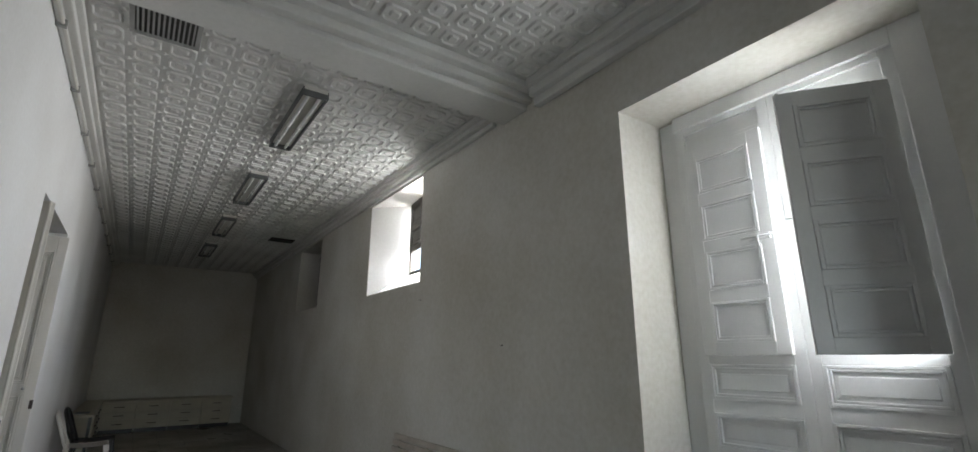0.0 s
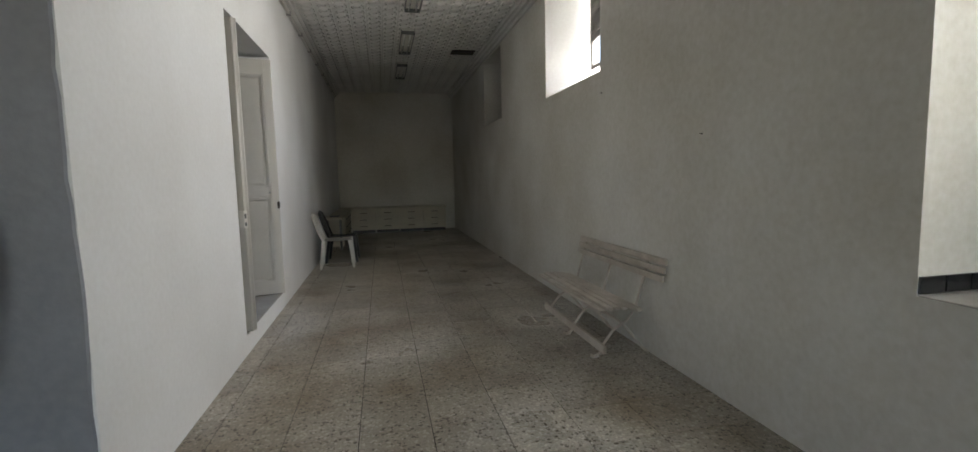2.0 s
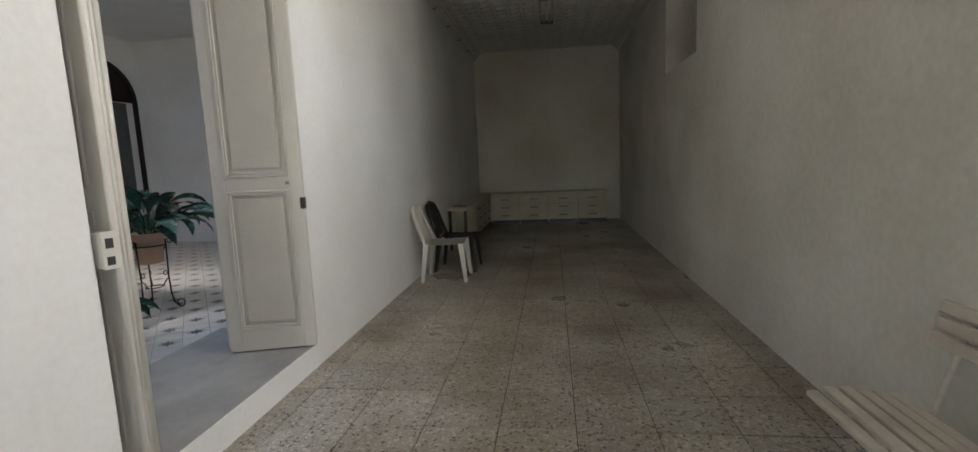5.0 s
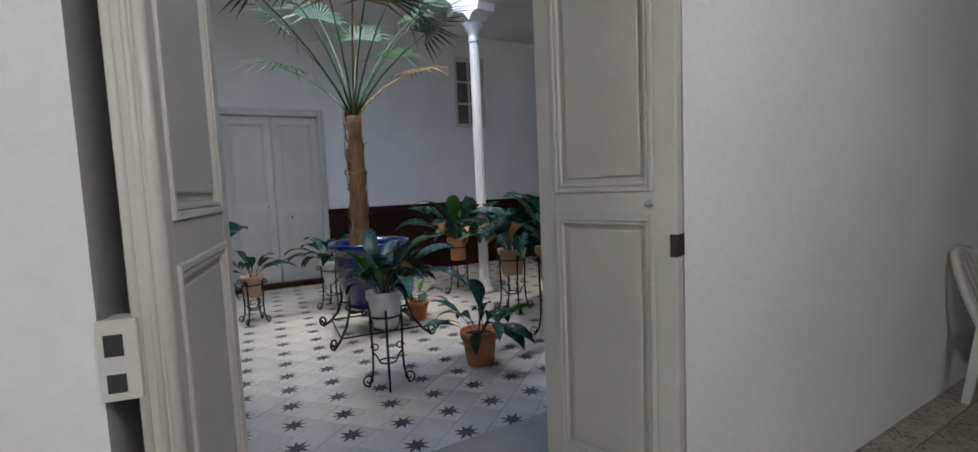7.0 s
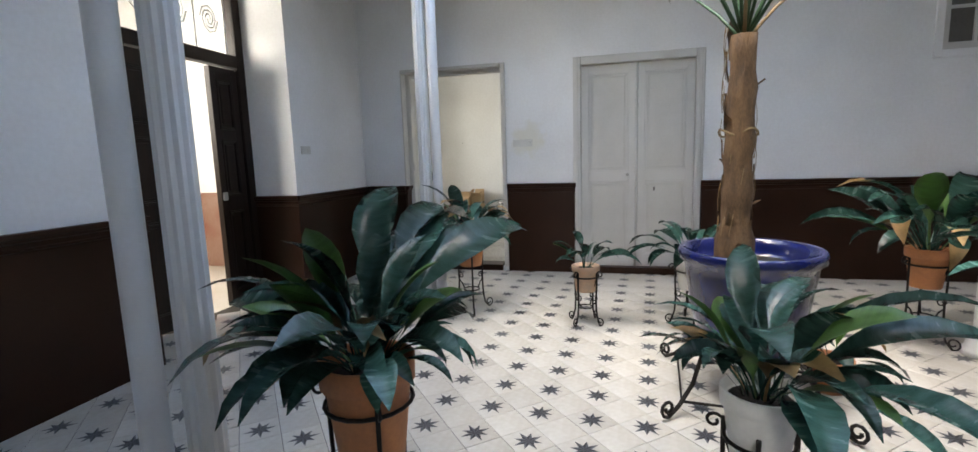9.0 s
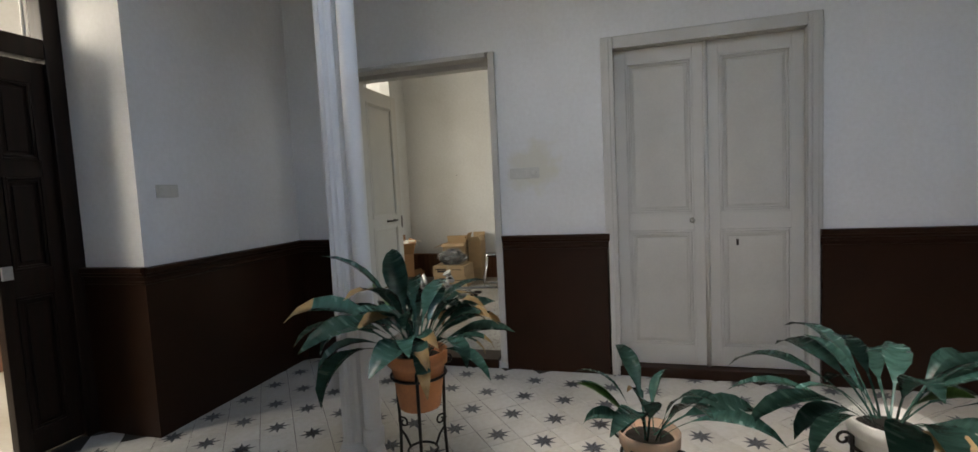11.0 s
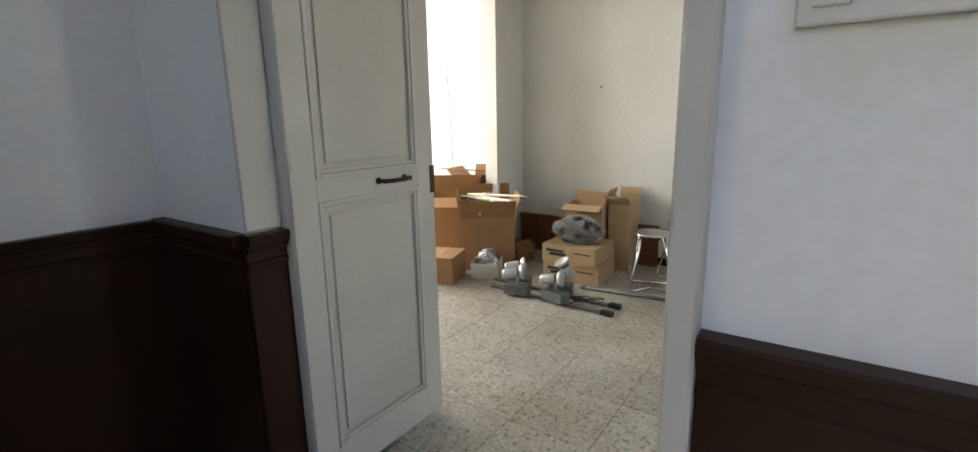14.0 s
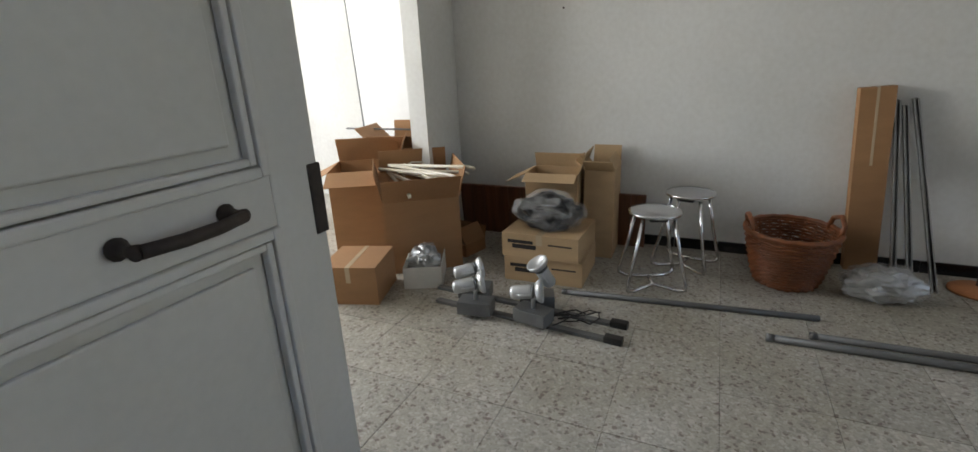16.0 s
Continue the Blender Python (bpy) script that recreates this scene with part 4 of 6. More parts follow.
def monobloc(m, mat, label):
    c = thing("plastic_chair", label, "chair", m, "plastic chairs")
    bm = B()
    n = 8
    rows = []
    for i in range(n + 1):
        y = -0.21 + 0.42 * i / n
        rows.append([bm.verts.new((-0.22 + 0.44 * j / n, y, 0.43 - 0.015 * math.sin(math.pi * i / n) - 0.012 * math.cos((j / n - 0.5) * math.pi))) for j in range(n + 1)])
    for a, b in zip(rows, rows[1:]):
        for j in range(n):
            bm.faces.new((a[j], a[j + 1], b[j + 1], b[j])).smooth = True
    bmesh.ops.solidify(bm, geom=bm.faces[:], thickness=0.018)
    part("seat", bm, mat, c)
    bm = tube(B(), [(-0.20, 0.20, 0.42), (-0.205, 0.25, 0.55), (-0.19, 0.30, 0.70), (-0.13, 0.335, 0.80), (0, 0.345, 0.825), (0.13, 0.335, 0.80), (0.19, 0.30, 0.70), (0.205, 0.25, 0.55), (0.20, 0.20, 0.42)], 0.021, 8)
    part("back_frame", bm, mat, c)
    for k in range(3):
        x = -0.085 + 0.085 * k
        bm = B()
        pts = [(0.21, 0.43), (0.24, 0.55), (0.29, 0.68), (0.33, 0.81)]
        for (y0, z0), (y1, z1) in zip(pts, pts[1:]):
            vs = [bm.verts.new((x + s, y + t, z)) for y, z in ((y0, z0), (y1, z1)) for s, t in ((-0.03, 0), (0.03, 0), (0.03, 0.012), (-0.03, 0.012))]
            for f in ((0, 1, 5, 4), (1, 2, 6, 5), (2, 3, 7, 6), (3, 0, 4, 7)):
                bm.faces.new([vs[i] for i in f])
        part("back_slat", bm, mat, c)
    for sx in (-1, 1):
        for y0, y1 in ((-0.19, -0.23), (0.19, 0.25)):
            bm = B()
            top, bot = (sx * 0.19, y0, 0.425), (sx * 0.215, y1, 0.0)
            vs = [bm.verts.new((p[0] + a * w, p[1] + b * w, p[2])) for p, w in ((bot, 0.016), (top, 0.030)) for a, b in ((-1, -1), (1, -1), (1, 1), (-1, 1))]
            for f in ((3, 2, 1, 0), (4, 5, 6, 7), (0, 1, 5, 4), (1, 2, 6, 5), (2, 3, 7, 6), (3, 0, 4, 7)):
                bm.faces.new([vs[i] for i in f])
            part("leg", bm, mat, c)
    return c


monobloc(ROOM @ pose(0.36, 4.62, 0, 0, 0, 92), PLASTIC_W, "white moulded plastic chair beside the wall")
monobloc(ROOM @ pose(0.40, 5.12, 0, 0, 0, 88), PLASTIC_B, "black moulded plastic chair behind the white one")


def drawer_unit(m, w, h, dep, cols):
    u = thing("drawer_unit", "low cream chest with three rows of drawers", "drawers", m, "drawer units")
    part("body", box(B(), 0, 0.02, 0.08, w, dep, h - 0.03, 0.003), DRAWERP, u)
    # black plinth paints in the shadow line beneath the drawers
    part("plinth", box(B(), 0.01, 0.05, 0.0, w - 0.01, dep - 0.01, 0.08), PLASTIC_B, u, "recessed plinth, black as the shadow line under the drawers")
    cw = w / cols
    for i in range(cols):
        for j in range(3):
            z0 = 0.09 + j * (h - 0.13) / 3
            d = part("drawer", box(B(), i * cw + 0.008, 0.0, z0, (i + 1) * cw - 0.008, 0.021, z0 + (h - 0.13) / 3 - 0.012, 0.004), DRAWERP, u)
            bm = tube(B(), [(i * cw + cw * 0.36, -0.002, z0 + 0.085), (i * cw + cw * 0.36, -0.02, z0 + 0.085), (i * cw + cw * 0.64, -0.02, z0 + 0.085), (i * cw + cw * 0.64, -0.002, z0 + 0.085)], 0.007)
            part("handle", bm, RUST, d)
    return u


for k in range(4):
    drawer_unit(ROOM @ pose(0.30 + k * 0.585, 9.22, 0), 0.58, 0.62, 0.5, 1)
bm = box(B(), 0.001, 9.19, 0.591, 2.66, BACK - 0.002, 0.63, 0.006)
solid("worktop", bm, DRAWERP, "long cream worktop over the drawer units", "worktop", ROOM, kind="")
for k in range(3):
    drawer_unit(ROOM @ pose(0.29, 7.30 + k * 0.62, 0, 0, 0, 90), 0.60, 0.62, 0.285, 1)
bm = box(B(), 0.001, 6.30, 0.591, 0.31, 9.185, 0.63, 0.006)
wt = solid("side_worktop", bm, DRAWERP, "cream side worktop carried on dark legs", "worktop", ROOM, kind="")
for x, y in ((0.27, 6.35), (0.04, 6.35)):
    part("leg", box(B(), x - 0.02, y, 0, x + 0.02, y + 0.04, 0.592), PLASTIC_B, wt)
part("side_panel", box(B(), 0.003, 6.95, 0, 0.28, 6.98, 0.592), DRAWERP, wt)
bm = box(B(), 0.06, 6.5, 0.631, 0.24, 6.72, 0.648, 0.004)
solid("folder", bm, GREYP, "grey folder lying on the side worktop", "folder", ROOM, kind="")


def mannequin(m):
    bm = B()

    def limb(pts):
        n = 12
        rings = []
        for x, y, z, rx, ry in pts:
            rings.append([bm.verts.new((x + rx * math.cos(j * math.tau / n), y + ry * math.sin(j * math.tau / n), z)) for j in range(n)])
        for a, b in zip(rings, rings[1:]):
            for j in range(n):
                bm.faces.new((a[j], a[(j + 1) % n], b[(j + 1) % n], b[j])).smooth = True
        bm.faces.new(rings[0][::-1])
        bm.faces.new(rings[-1])
    limb([(0, 0, 0.80, 0.165, 0.11), (0, 0, 0.92, 0.17, 0.115), (0, 0, 1.05, 0.14, 0.095), (0, 0, 1.18, 0.155, 0.105), (0, 0.0, 1.32, 0.18, 0.115), (0, 0, 1.42, 0.175, 0.10), (0, 0, 1.48, 0.09, 0.07), (0, 0, 1.52, 0.055, 0.055), (0, 0, 1.58, 0.055, 0.058)])
    limb([(0, 0, 1.56, 0.05, 0.06), (0, -0.01, 1.62, 0.072, 0.088), (0, 0, 1.71, 0.078, 0.098), (0, 0, 1.78, 0.06, 0.075), (0, 0, 1.81, 0.02, 0.03)])
    for s in (-1, 1):
        limb([(s * 0.195, -0.10, 0.69, 0.022, 0.030), (s * 0.205, -0.10, 0.74, 0.036, 0.045), (s * 0.21, -0.09, 0.80, 0.036, 0.042), (s * 0.225, -0.07, 0.86, 0.026, 0.028), (s * 0.262, -0.03, 1.0, 0.036, 0.04), (s * 0.27, 0.01, 1.12, 0.038, 0.042), (s * 0.24, 0.01, 1.28, 0.044, 0.048), (s * 0.20, 0.0, 1.40, 0.052, 0.055), (s * 0.165, 0, 1.45, 0.03, 0.04)])
        limb([(s * 0.10, -0.03, 0.012, 0.045, 0.11), (s * 0.10, 0.0, 0.07, 0.04, 0.06), (s * 0.10, 0.02, 0.28, 0.05, 0.055), (s * 0.095, 0.0, 0.48, 0.055, 0.06), (s * 0.09, 0.0, 0.70, 0.082, 0.09), (s * 0.085, 0, 0.86, 0.09, 0.10)])
    return solid("mannequin", bm, MANN, "pale grey life-size display mannequin standing by the wall", "mannequin", m, kind="")


mannequin(ROOM @ pose(-0.455, -1.56, 0, 0, 0, 20))


def batten_lamp(m):
    f = thing("ceiling_light", "unlit fluorescent batten under the ceiling", "ceiling light", m, "fluorescent battens")
    part("housing", box(B(), -0.095, -0.60, -0.055, 0.095, 0.60, -0.016, 0.006), PLASTIC_W, f)
    for y0 in (-0.60, 0.58):
        part("end_cap", box(B(), -0.09, y0, -0.10, 0.09, y0 + 0.02, -0.05, 0.004), GREYP, f)
    for s in (-0.045, 0.045):
        part("tube", tube(B(), [(s, -0.578, -0.078), (s, 0.578, -0.078)], 0.014, 10), TUBE, f)
    for s in (-1, 1):
        part("reflector", box(B(), s * 0.094 - 0.004, -0.60, -0.095, s * 0.094 + 0.004, 0.60, -0.03), GREYP, f)
    return f


for v in (0.48, 2.66, 4.8, 6.9):
    batten_lamp(ROOM @ pose(1.535, v, RC))


def vent(m, w, h, mat, label):
    f = thing("ceiling_vent", label, "vent", m)
    part("backing", box(B(), -w / 2, -h / 2, -0.022, w / 2, h / 2, -0.016), VENTD, f)
    bm = B()
    t = 0.03
    box(bm, -w / 2 - t, -h / 2 - t, -0.03, w / 2 + t, -h / 2, -0.016, 0.003); box(bm, -w / 2 - t, h / 2, -0.03, w / 2 + t, h / 2 + t, -0.016, 0.003)
    box(bm, -w / 2 - t, -h / 2, -0.03, -w / 2, h / 2, -0.016, 0.003); box(bm, w / 2, -h / 2, -0.03, w / 2 + t, h / 2, -0.016, 0.003)
    part("frame", bm, mat, f)
    n = int(w / 0.026)
    for i in range(n):
        x = -w / 2 + (i + 0.5) * w / n
        part("slat", box(B(), x - 0.006, -h / 2, -0.034, x + 0.005, h / 2, -0.022), mat, f)
    return f


vent(ROOM @ pose(0.535, -0.33, RC), 0.33, 0.30, VENTG, "pale slatted ceiling vent with dusty blades")
vent(ROOM @ pose(2.54, 5.44, RC), 0.34, 0.22, RUST, "dark slatted ceiling vent near the far end")

# ---------------- plants ----------------
def leaf_mesh(name, length, width, arch, fold, mat, tip=None):
    bm = B()
    n = 9
    rows = []
    stem = 0.40
    x = z = 0.0
    ang = 1.35
    step = length / n
    for i in range(n + 1):
        t = i / n
        if t < stem:
            w = 0.006
        else:
            q = (t - stem) / (1 - stem)
            w = max(0.002, 1.08 * width * (math.sin(math.pi * min(1, q ** 0.75)) ** 0.8) * 0.5)
        lift = fold * w
        rows.append((bm.verts.new((x, -w, z + lift)), bm.verts.new((x, -w * 0.5, z + lift * 0.35)), bm.verts.new((x, 0, z)), bm.verts.new((x, w * 0.5, z + lift * 0.35)), bm.verts.new((x, w, z + lift))))
        x += math.cos(ang) * step
        z += math.sin(ang) * step
        ang -= arch / n * (0.5 + 1.6 * t)
    for i, (a, b) in enumerate(zip(rows, rows[1:])):
        for j in range(4):
            f = bm.faces.new((a[j], a[j + 1], b[j + 1], b[j]))
            f.smooth = True
            f.material_index = 1 if tip and i >= n - 2 else 0
    bmesh.ops.solidify(bm, geom=bm.faces[:], thickness=0.0012)
    return mesh_of(name, bm, [mat, tip] if tip else [mat])


LEAVES = [leaf_mesh("leaf", 0.66, 0.115, 1.1, 0.35, LEAF), leaf_mesh("leaf", 0.74, 0.125, 1.5, 0.25, LEAF), leaf_mesh("leaf", 0.62, 0.13, 2.0, 0.3, LEAF),
          leaf_mesh("leaf", 0.66, 0.135, 0.8, 0.45, LEAF_L), leaf_mesh("leaf", 0.70, 0.11, 1.8, 0.3, LEAF, LEAF_Y), leaf_mesh("leaf", 0.55, 0.115, 1.2, 0.3, LEAF_Y)]


def pot_profile(r, h):
    return [(r * 0.68, 0), (r * 0.70, 0.004), (r * 0.90, h * 0.76), (r * 0.91, h * 0.77), (r * 1.0, h * 0.78), (r * 1.02, h * 0.99), (r * 1.0, h), (r * 0.93, h), (r * 0.90, h * 0.86)]


def potted(x, y, z, r, h, mat, n, size, seed, label, wilt=0.0, reach=0, tips=0.1, shy=0.0):
    rng = random.Random(seed)
    p = thing("potted_plant", label, "potted plant", pose(x, y, z), "aspidistra plants")
    part("pot", lathe(B(), pot_profile(r, h), 24), mat, p)
    part("soil", lathe(B(), [(r * 0.89, h * 0.85), (r * 0.5, h * 0.90), (0.0005, h * 0.91)], 16), SOIL, p)
    for i in range(n):
        a = i * 2.39996 + rng.uniform(-0.3, 0.3)
        k = rng.choice((0, 0, 1, 1, 2, 2, 2, 1, 0, 3) if rng.random() > 0.02 else (5,))
        if rng.random() < tips:
            k = 4
        lean = rng.uniform(-10, 38) + wilt * rng.uniform(0, 30)
        ob = new("leaf", LEAVES[k])
        ob.parent = p
        rr = r * 0.45 * math.sqrt(rng.random())
        s = size * rng.uniform(0.72, 1.12) * (0.76 if shy * math.sin(a) > 0.25 else 1.0)
        ob.matrix_basis = pose(rr * math.cos(a), rr * math.sin(a), h * 0.86, 0, 0, math.degrees(a)) @ pose(0, 0, 0, rng.uniform(-25, 25), lean, 0) @ Matrix.Diagonal((s, s * rng.uniform(0.85, 1.25), s, 1))
    for i in range(reach):
        ob = new("leaf", LEAVES[(0, 1, 1, 0)[i % 4]])
        ob.parent = p
        s = rng.uniform(1.10, 1.32)
        ob.matrix_basis = pose(-r * 0.3, 0, h * 0.86, 0, 0, 148 + i * 46 / max(1, reach - 1)) @ pose(0, 0, 0, rng.uniform(-25, 25), rng.uniform(4, 20), 0) @ Matrix.Diagonal((s, s * 1.1, s, 1))
    return p


def scroll(bm, c, r, a0, turns, plane, rod):
    """A spiral scroll round c, in the upright plane turned by the angle plane."""
    pts = []
    for q in range(13):
        a = a0 + turns * math.tau * q / 12
        rr = r * (1 - 0.7 * q / 12)
        h, v = rr * math.cos(a), rr * math.sin(a)
        pts.append((c[0] + h * math.cos(plane), c[1] + h * math.sin(plane), c[2] + v))
    tube(bm, pts, rod, 5)


def iron_stand(x, y, h, r, legs, seed, foot=1.45):
    s = thing("plant_stand", "black wrought-iron plant stand with scrolled feet", "plant stand", pose(x, y, 0, 0, 0, seed * 37 % 90), "iron plant stands")
    part("ring", tube(B(), [(r * math.cos(k * math.tau / 20), r * math.sin(k * math.tau / 20), h) for k in range(20)], 0.007, 6, True), IRON, s)
    part("lower_ring", tube(B(), [(r * 0.55 * math.cos(k * math.tau / 16), r * 0.55 * math.sin(k * math.tau / 16), h * 0.36) for k in range(16)], 0.006, 6, True), IRON, s)
    for k in range(legs):
        a = k * math.tau / legs
        c, n = math.cos(a), math.sin(a)
        bm = B()
        pts = [(r * 1.02, h + 0.05), (r * 1.0, h * 0.8), (r * 0.95, h * 0.5), (r * 1.0, h * 0.25), (r * 1.15, 0.06), (r * foot, 0.012)]
        tube(bm, [(p * c, p * n, z) for p, z in pts], 0.008, 6)
        rc = min(0.045, h * 0.09)
        scroll(bm, ((r * foot) * c, (r * foot) * n, 0.012 + rc), rc, -math.pi / 2, 1.2, a, 0.006)
        scroll(bm, ((r * 1.02 + 0.028) * c, (r * 1.02 + 0.028) * n, h + 0.03), 0.03, math.pi, -1.1, a, 0.006)
        leg = part("leg", bm, IRON, s)
        bm = B()
        tube(bm, [(r * 0.97 * c, r * 0.97 * n, h * 0.5), (r * 0.72 * c, r * 0.72 * n, h * 0.44), (r * 0.55 * c, r * 0.55 * n, h * 0.36)], 0.006, 5)
        scroll(bm, (r * 0.8 * c, r * 0.8 * n, h * 0.56), 0.03, 0, 1.2, a, 0.005)
        part("brace", bm, IRON, leg)
    part("cradle", tube(B(), [(-r, 0, h - 0.004), (-r * 0.7, 0, h - 0.10), (0, 0, h - 0.12), (r * 0.7, 0, h - 0.10), (r, 0, h - 0.004)], 0.006, 5), IRON, s)
    return s


# x, y, pot foot height, rim radius, pot height, material, leaves, size, legs, label
PLANTS = [(0.02, -0.85, 0.46, 0.150, 0.34, TERRACOTTA, 96, 0.76, 3, "dense aspidistra in a terracotta pot on an iron stand"),
          (-0.25, 0.365, 0.425, 0.120, 0.24, POT_WHITE, 54, 0.82, 4, "broad-leaved aspidistra in a white pot on an iron stand"),
          (-2.89, -1.35, 0.44, 0.142, 0.275, TERRACOTTA, 52, 0.96, 3, "aspidistra with browned tips in a terracotta pot"),
          (-2.70, -0.30, 0.285, 0.115, 0.22, TERRA_OLD, 16, 0.60, 4, "sparse small aspidistra in a weathered clay pot"),
          (-2.82, 0.54, 0.30, 0.132, 0.265, POT_WHITE, 26, 0.76, 4, "aspidistra in a stained white pot on an iron stand"),
          (-2.62, 2.05, 0.42, 0.130, 0.28, TERRACOTTA, 46, 1.12, 3, "tall aspidistra in an orange pot beside the column"),
          (-1.41, 2.10, 0.40, 0.150, 0.27, TERRA_OLD, 38, 1.0, 4, "aspidistra in a brown clay pot on an iron stand"),
          (-0.54, 1.98, 0.48, 0.150, 0.30, TERRA_OLD, 44, 1.15, 3, "large aspidistra in a dark clay pot on an iron stand")]
for k, (x, y, z, r, h, mt, n, sz, lg, lb) in enumerate(PLANTS):
    iron_stand(x, y, z + h * (0.30 if k == 1 else 0.58), r * (0.86 if k == 1 else 0.93), lg, k + 1, 1.5 if lg == 3 else 1.3)
    potted(x, y, z, r, h, mt, n, sz, 11 + k, lb, (0.05, 0.1, 0.25, 0.25, 0.4, 0.0, 0.1, 0.1)[k], 9 if k == 0 else 0, 0.4 if k == 2 else 0.08, (1, -1, 1, 0, 0, 0, 0, 0)[k])
potted(-0.27, 1.08, 0.0, 0.142, 0.26, TERRACOTTA, 17, 0.72, 31, "small aspidistra in a terracotta pot on the floor", 0.4)
potted(-1.75, 1.15, 0.0, 0.12, 0.2, TERRACOTTA, 8, 0.55, 35, "yellowing plant in an orange pot on the floor", 0.5)


def palm(x, y):
    p = thing("palm_tree", "young fan palm with a fibrous brown trunk in the blue pot", "palm", pose(x, y, 0.36))
    rng = random.Random(5)
    bm = B()
    n, rings = 14, []
    for i in range(15):
        z = 0.42 + i * 0.092 - 0.05
        r = (0.105 if i < 3 else 0.078 + 0.014 * ((i * 7) % 3) / 2) * (1 - 0.018 * i)
        rings.append([bm.verts.new((r * (1 + rng.uniform(-0.08, 0.08)) * math.cos(j * math.tau / n) + 0.004 * i, r * (1 + rng.uniform(-0.08, 0.08)) * math.sin(j * math.tau / n), z)) for j in range(n)])
    for a, b in zip(rings, rings[1:]):
        for j in range(n):
            bm.faces.new((a[j], a[(j + 1) % n], b[(j + 1) % n], b[j])).smooth = True
    bm.faces.new(rings[-1])
    tr = part("trunk", bm, TRUNK, p)
    for i in range(34):
        a, z = i * 2.4, 0.42 + i * 0.036
        bm = B()
        q = 1 - 0.006 * i
        out = (0.098 if i % 6 else 0.15) * q
        wd = rng.uniform(0.028, 0.048)
        h = rng.uniform(0.10, 0.17)
        rows = []
        for k, (r, z1, ws) in enumerate(((0.080 * q, 0.0, 1.0), (0.094 * q, h * 0.45, 0.9), (0.096 * q, h * 0.8, 0.62), (out, h * 1.05, 0.3))):
            rows.append([bm.verts.new((r - 0.010 * abs(e), e * wd * ws + rng.uniform(-0.004, 0.004), z + z1 + rng.uniform(-0.006, 0.006))) for e in (-1, -0.4, 0.3, 1)])
        for ra, rb in zip(rows, rows[1:]):
            for e in range(3):
                bm.faces.new((ra[e], ra[e + 1], rb[e + 1], rb[e]))
        bmesh.ops.solidify(bm, geom=bm.faces[:], thickness=0.006)
        bmesh.ops.rotate(bm, verts=bm.verts, cent=(0, 0, 0), matrix=Matrix.Rotation(a, 3, "Z"))
        part("leaf_base", bm, TRUNK_L if i % 3 else TRUNK, tr)
    for i in range(40):
        a, z = rng.uniform(0, math.tau), rng.uniform(0.45, 1.6)
        r = 0.094 - 0.012 * (z - 0.4)
        pts = [((r + 0.008 * math.sin(3.1 * t)) * math.cos(a + 0.25 * t), (r + 0.008 * math.sin(3.1 * t)) * math.sin(a + 0.25 * t), z + 0.16 * t) for t in (0, 0.35, 0.7, 1.0)]
        part("fibre", tube(B(), pts, 0.0022, 4), PALM_DRY, tr)
    part("twine", tube(B(), [(0.100 * math.cos(k * math.tau / 18), 0.100 * math.sin(k * math.tau / 18), 1.15 + 0.02 * math.sin(k)) for k in range(18)], 0.006, 5, True), PALM_DRY, tr)
    for i in range(15):
        a = i * 2.39996
        el = rng.uniform(0.98, 1.45) if i < 12 else rng.uniform(0.75, 0.95)
        L = rng.uniform(1.0, 1.4)
        dry = i >= 13
        f = part("frond", B(), PALM, p)
        f.matrix_basis = pose(0.05, 0, 1.62, 0, 0, math.degrees(a))
        pts = [(L * t * math.cos(el - 0.25 * t), 0, L * t * math.sin(el - 0.25 * t)) for t in (0, 0.25, 0.5, 0.75, 1)]
        part("stalk", tube(B(), pts, 0.010, 6, r_end=0.006), PALM_DRY if dry else PALM, f)
        tip = Vector(pts[-1])
        d = (tip - Vector(pts[-2])).normalized()
        up = Vector((-d.z, 0, d.x))
        bm = B()
        for q in range(26):
            b = -1.9 + 3.8 * q / 25
            way = d * math.cos(b) + Vector((0, 1, 0)) * math.sin(b)
            ln = rng.uniform(0.42, 0.6) * (1 - 0.15 * abs(b) / 1.9)
            side = way.cross(up).normalized() * 0.011
            p1, p2 = tip + way * ln * 0.55 + up * 0.02, tip + way * ln + up * -0.10 * rng.uniform(0.2, 1.6)
            vs = [bm.verts.new(v) for v in (tip + side * 0.3, tip - side * 0.3, p1 - side, p1 + side, p2)]
            bm.faces.new(vs[:4])
            bm.faces.new((vs[3], vs[2], vs[4]))
        part("fan_blade", bm, PALM_DRY if dry else PALM, f)
    return p


PX, PY = -1.61, 0.66
bp = thing("glazed_pot", "large cobalt blue glazed pot on an iron stand", "plant pot", pose(PX, PY, 0.26))
part("pot_body", lathe(B(), [(0.22, 0), (0.24, 0.01), (0.30, 0.25), (0.335, 0.48), (0.34, 0.53), (0.37, 0.55), (0.375, 0.59), (0.365, 0.61), (0.335, 0.605), (0.325, 0.55), (0.31, 0.50)], 40), POT_BLUE, bp)
part("soil", lathe(B(), [(0.315, 0.50), (0.2, 0.53), (0.0005, 0.54)], 24), SOIL, bp)
palm(PX - 0.05, PY - 0.07)
st = thing("pot_stand", "heavy twisted wrought-iron stand under the blue pot", "plant stand", pose(PX, PY, 0))
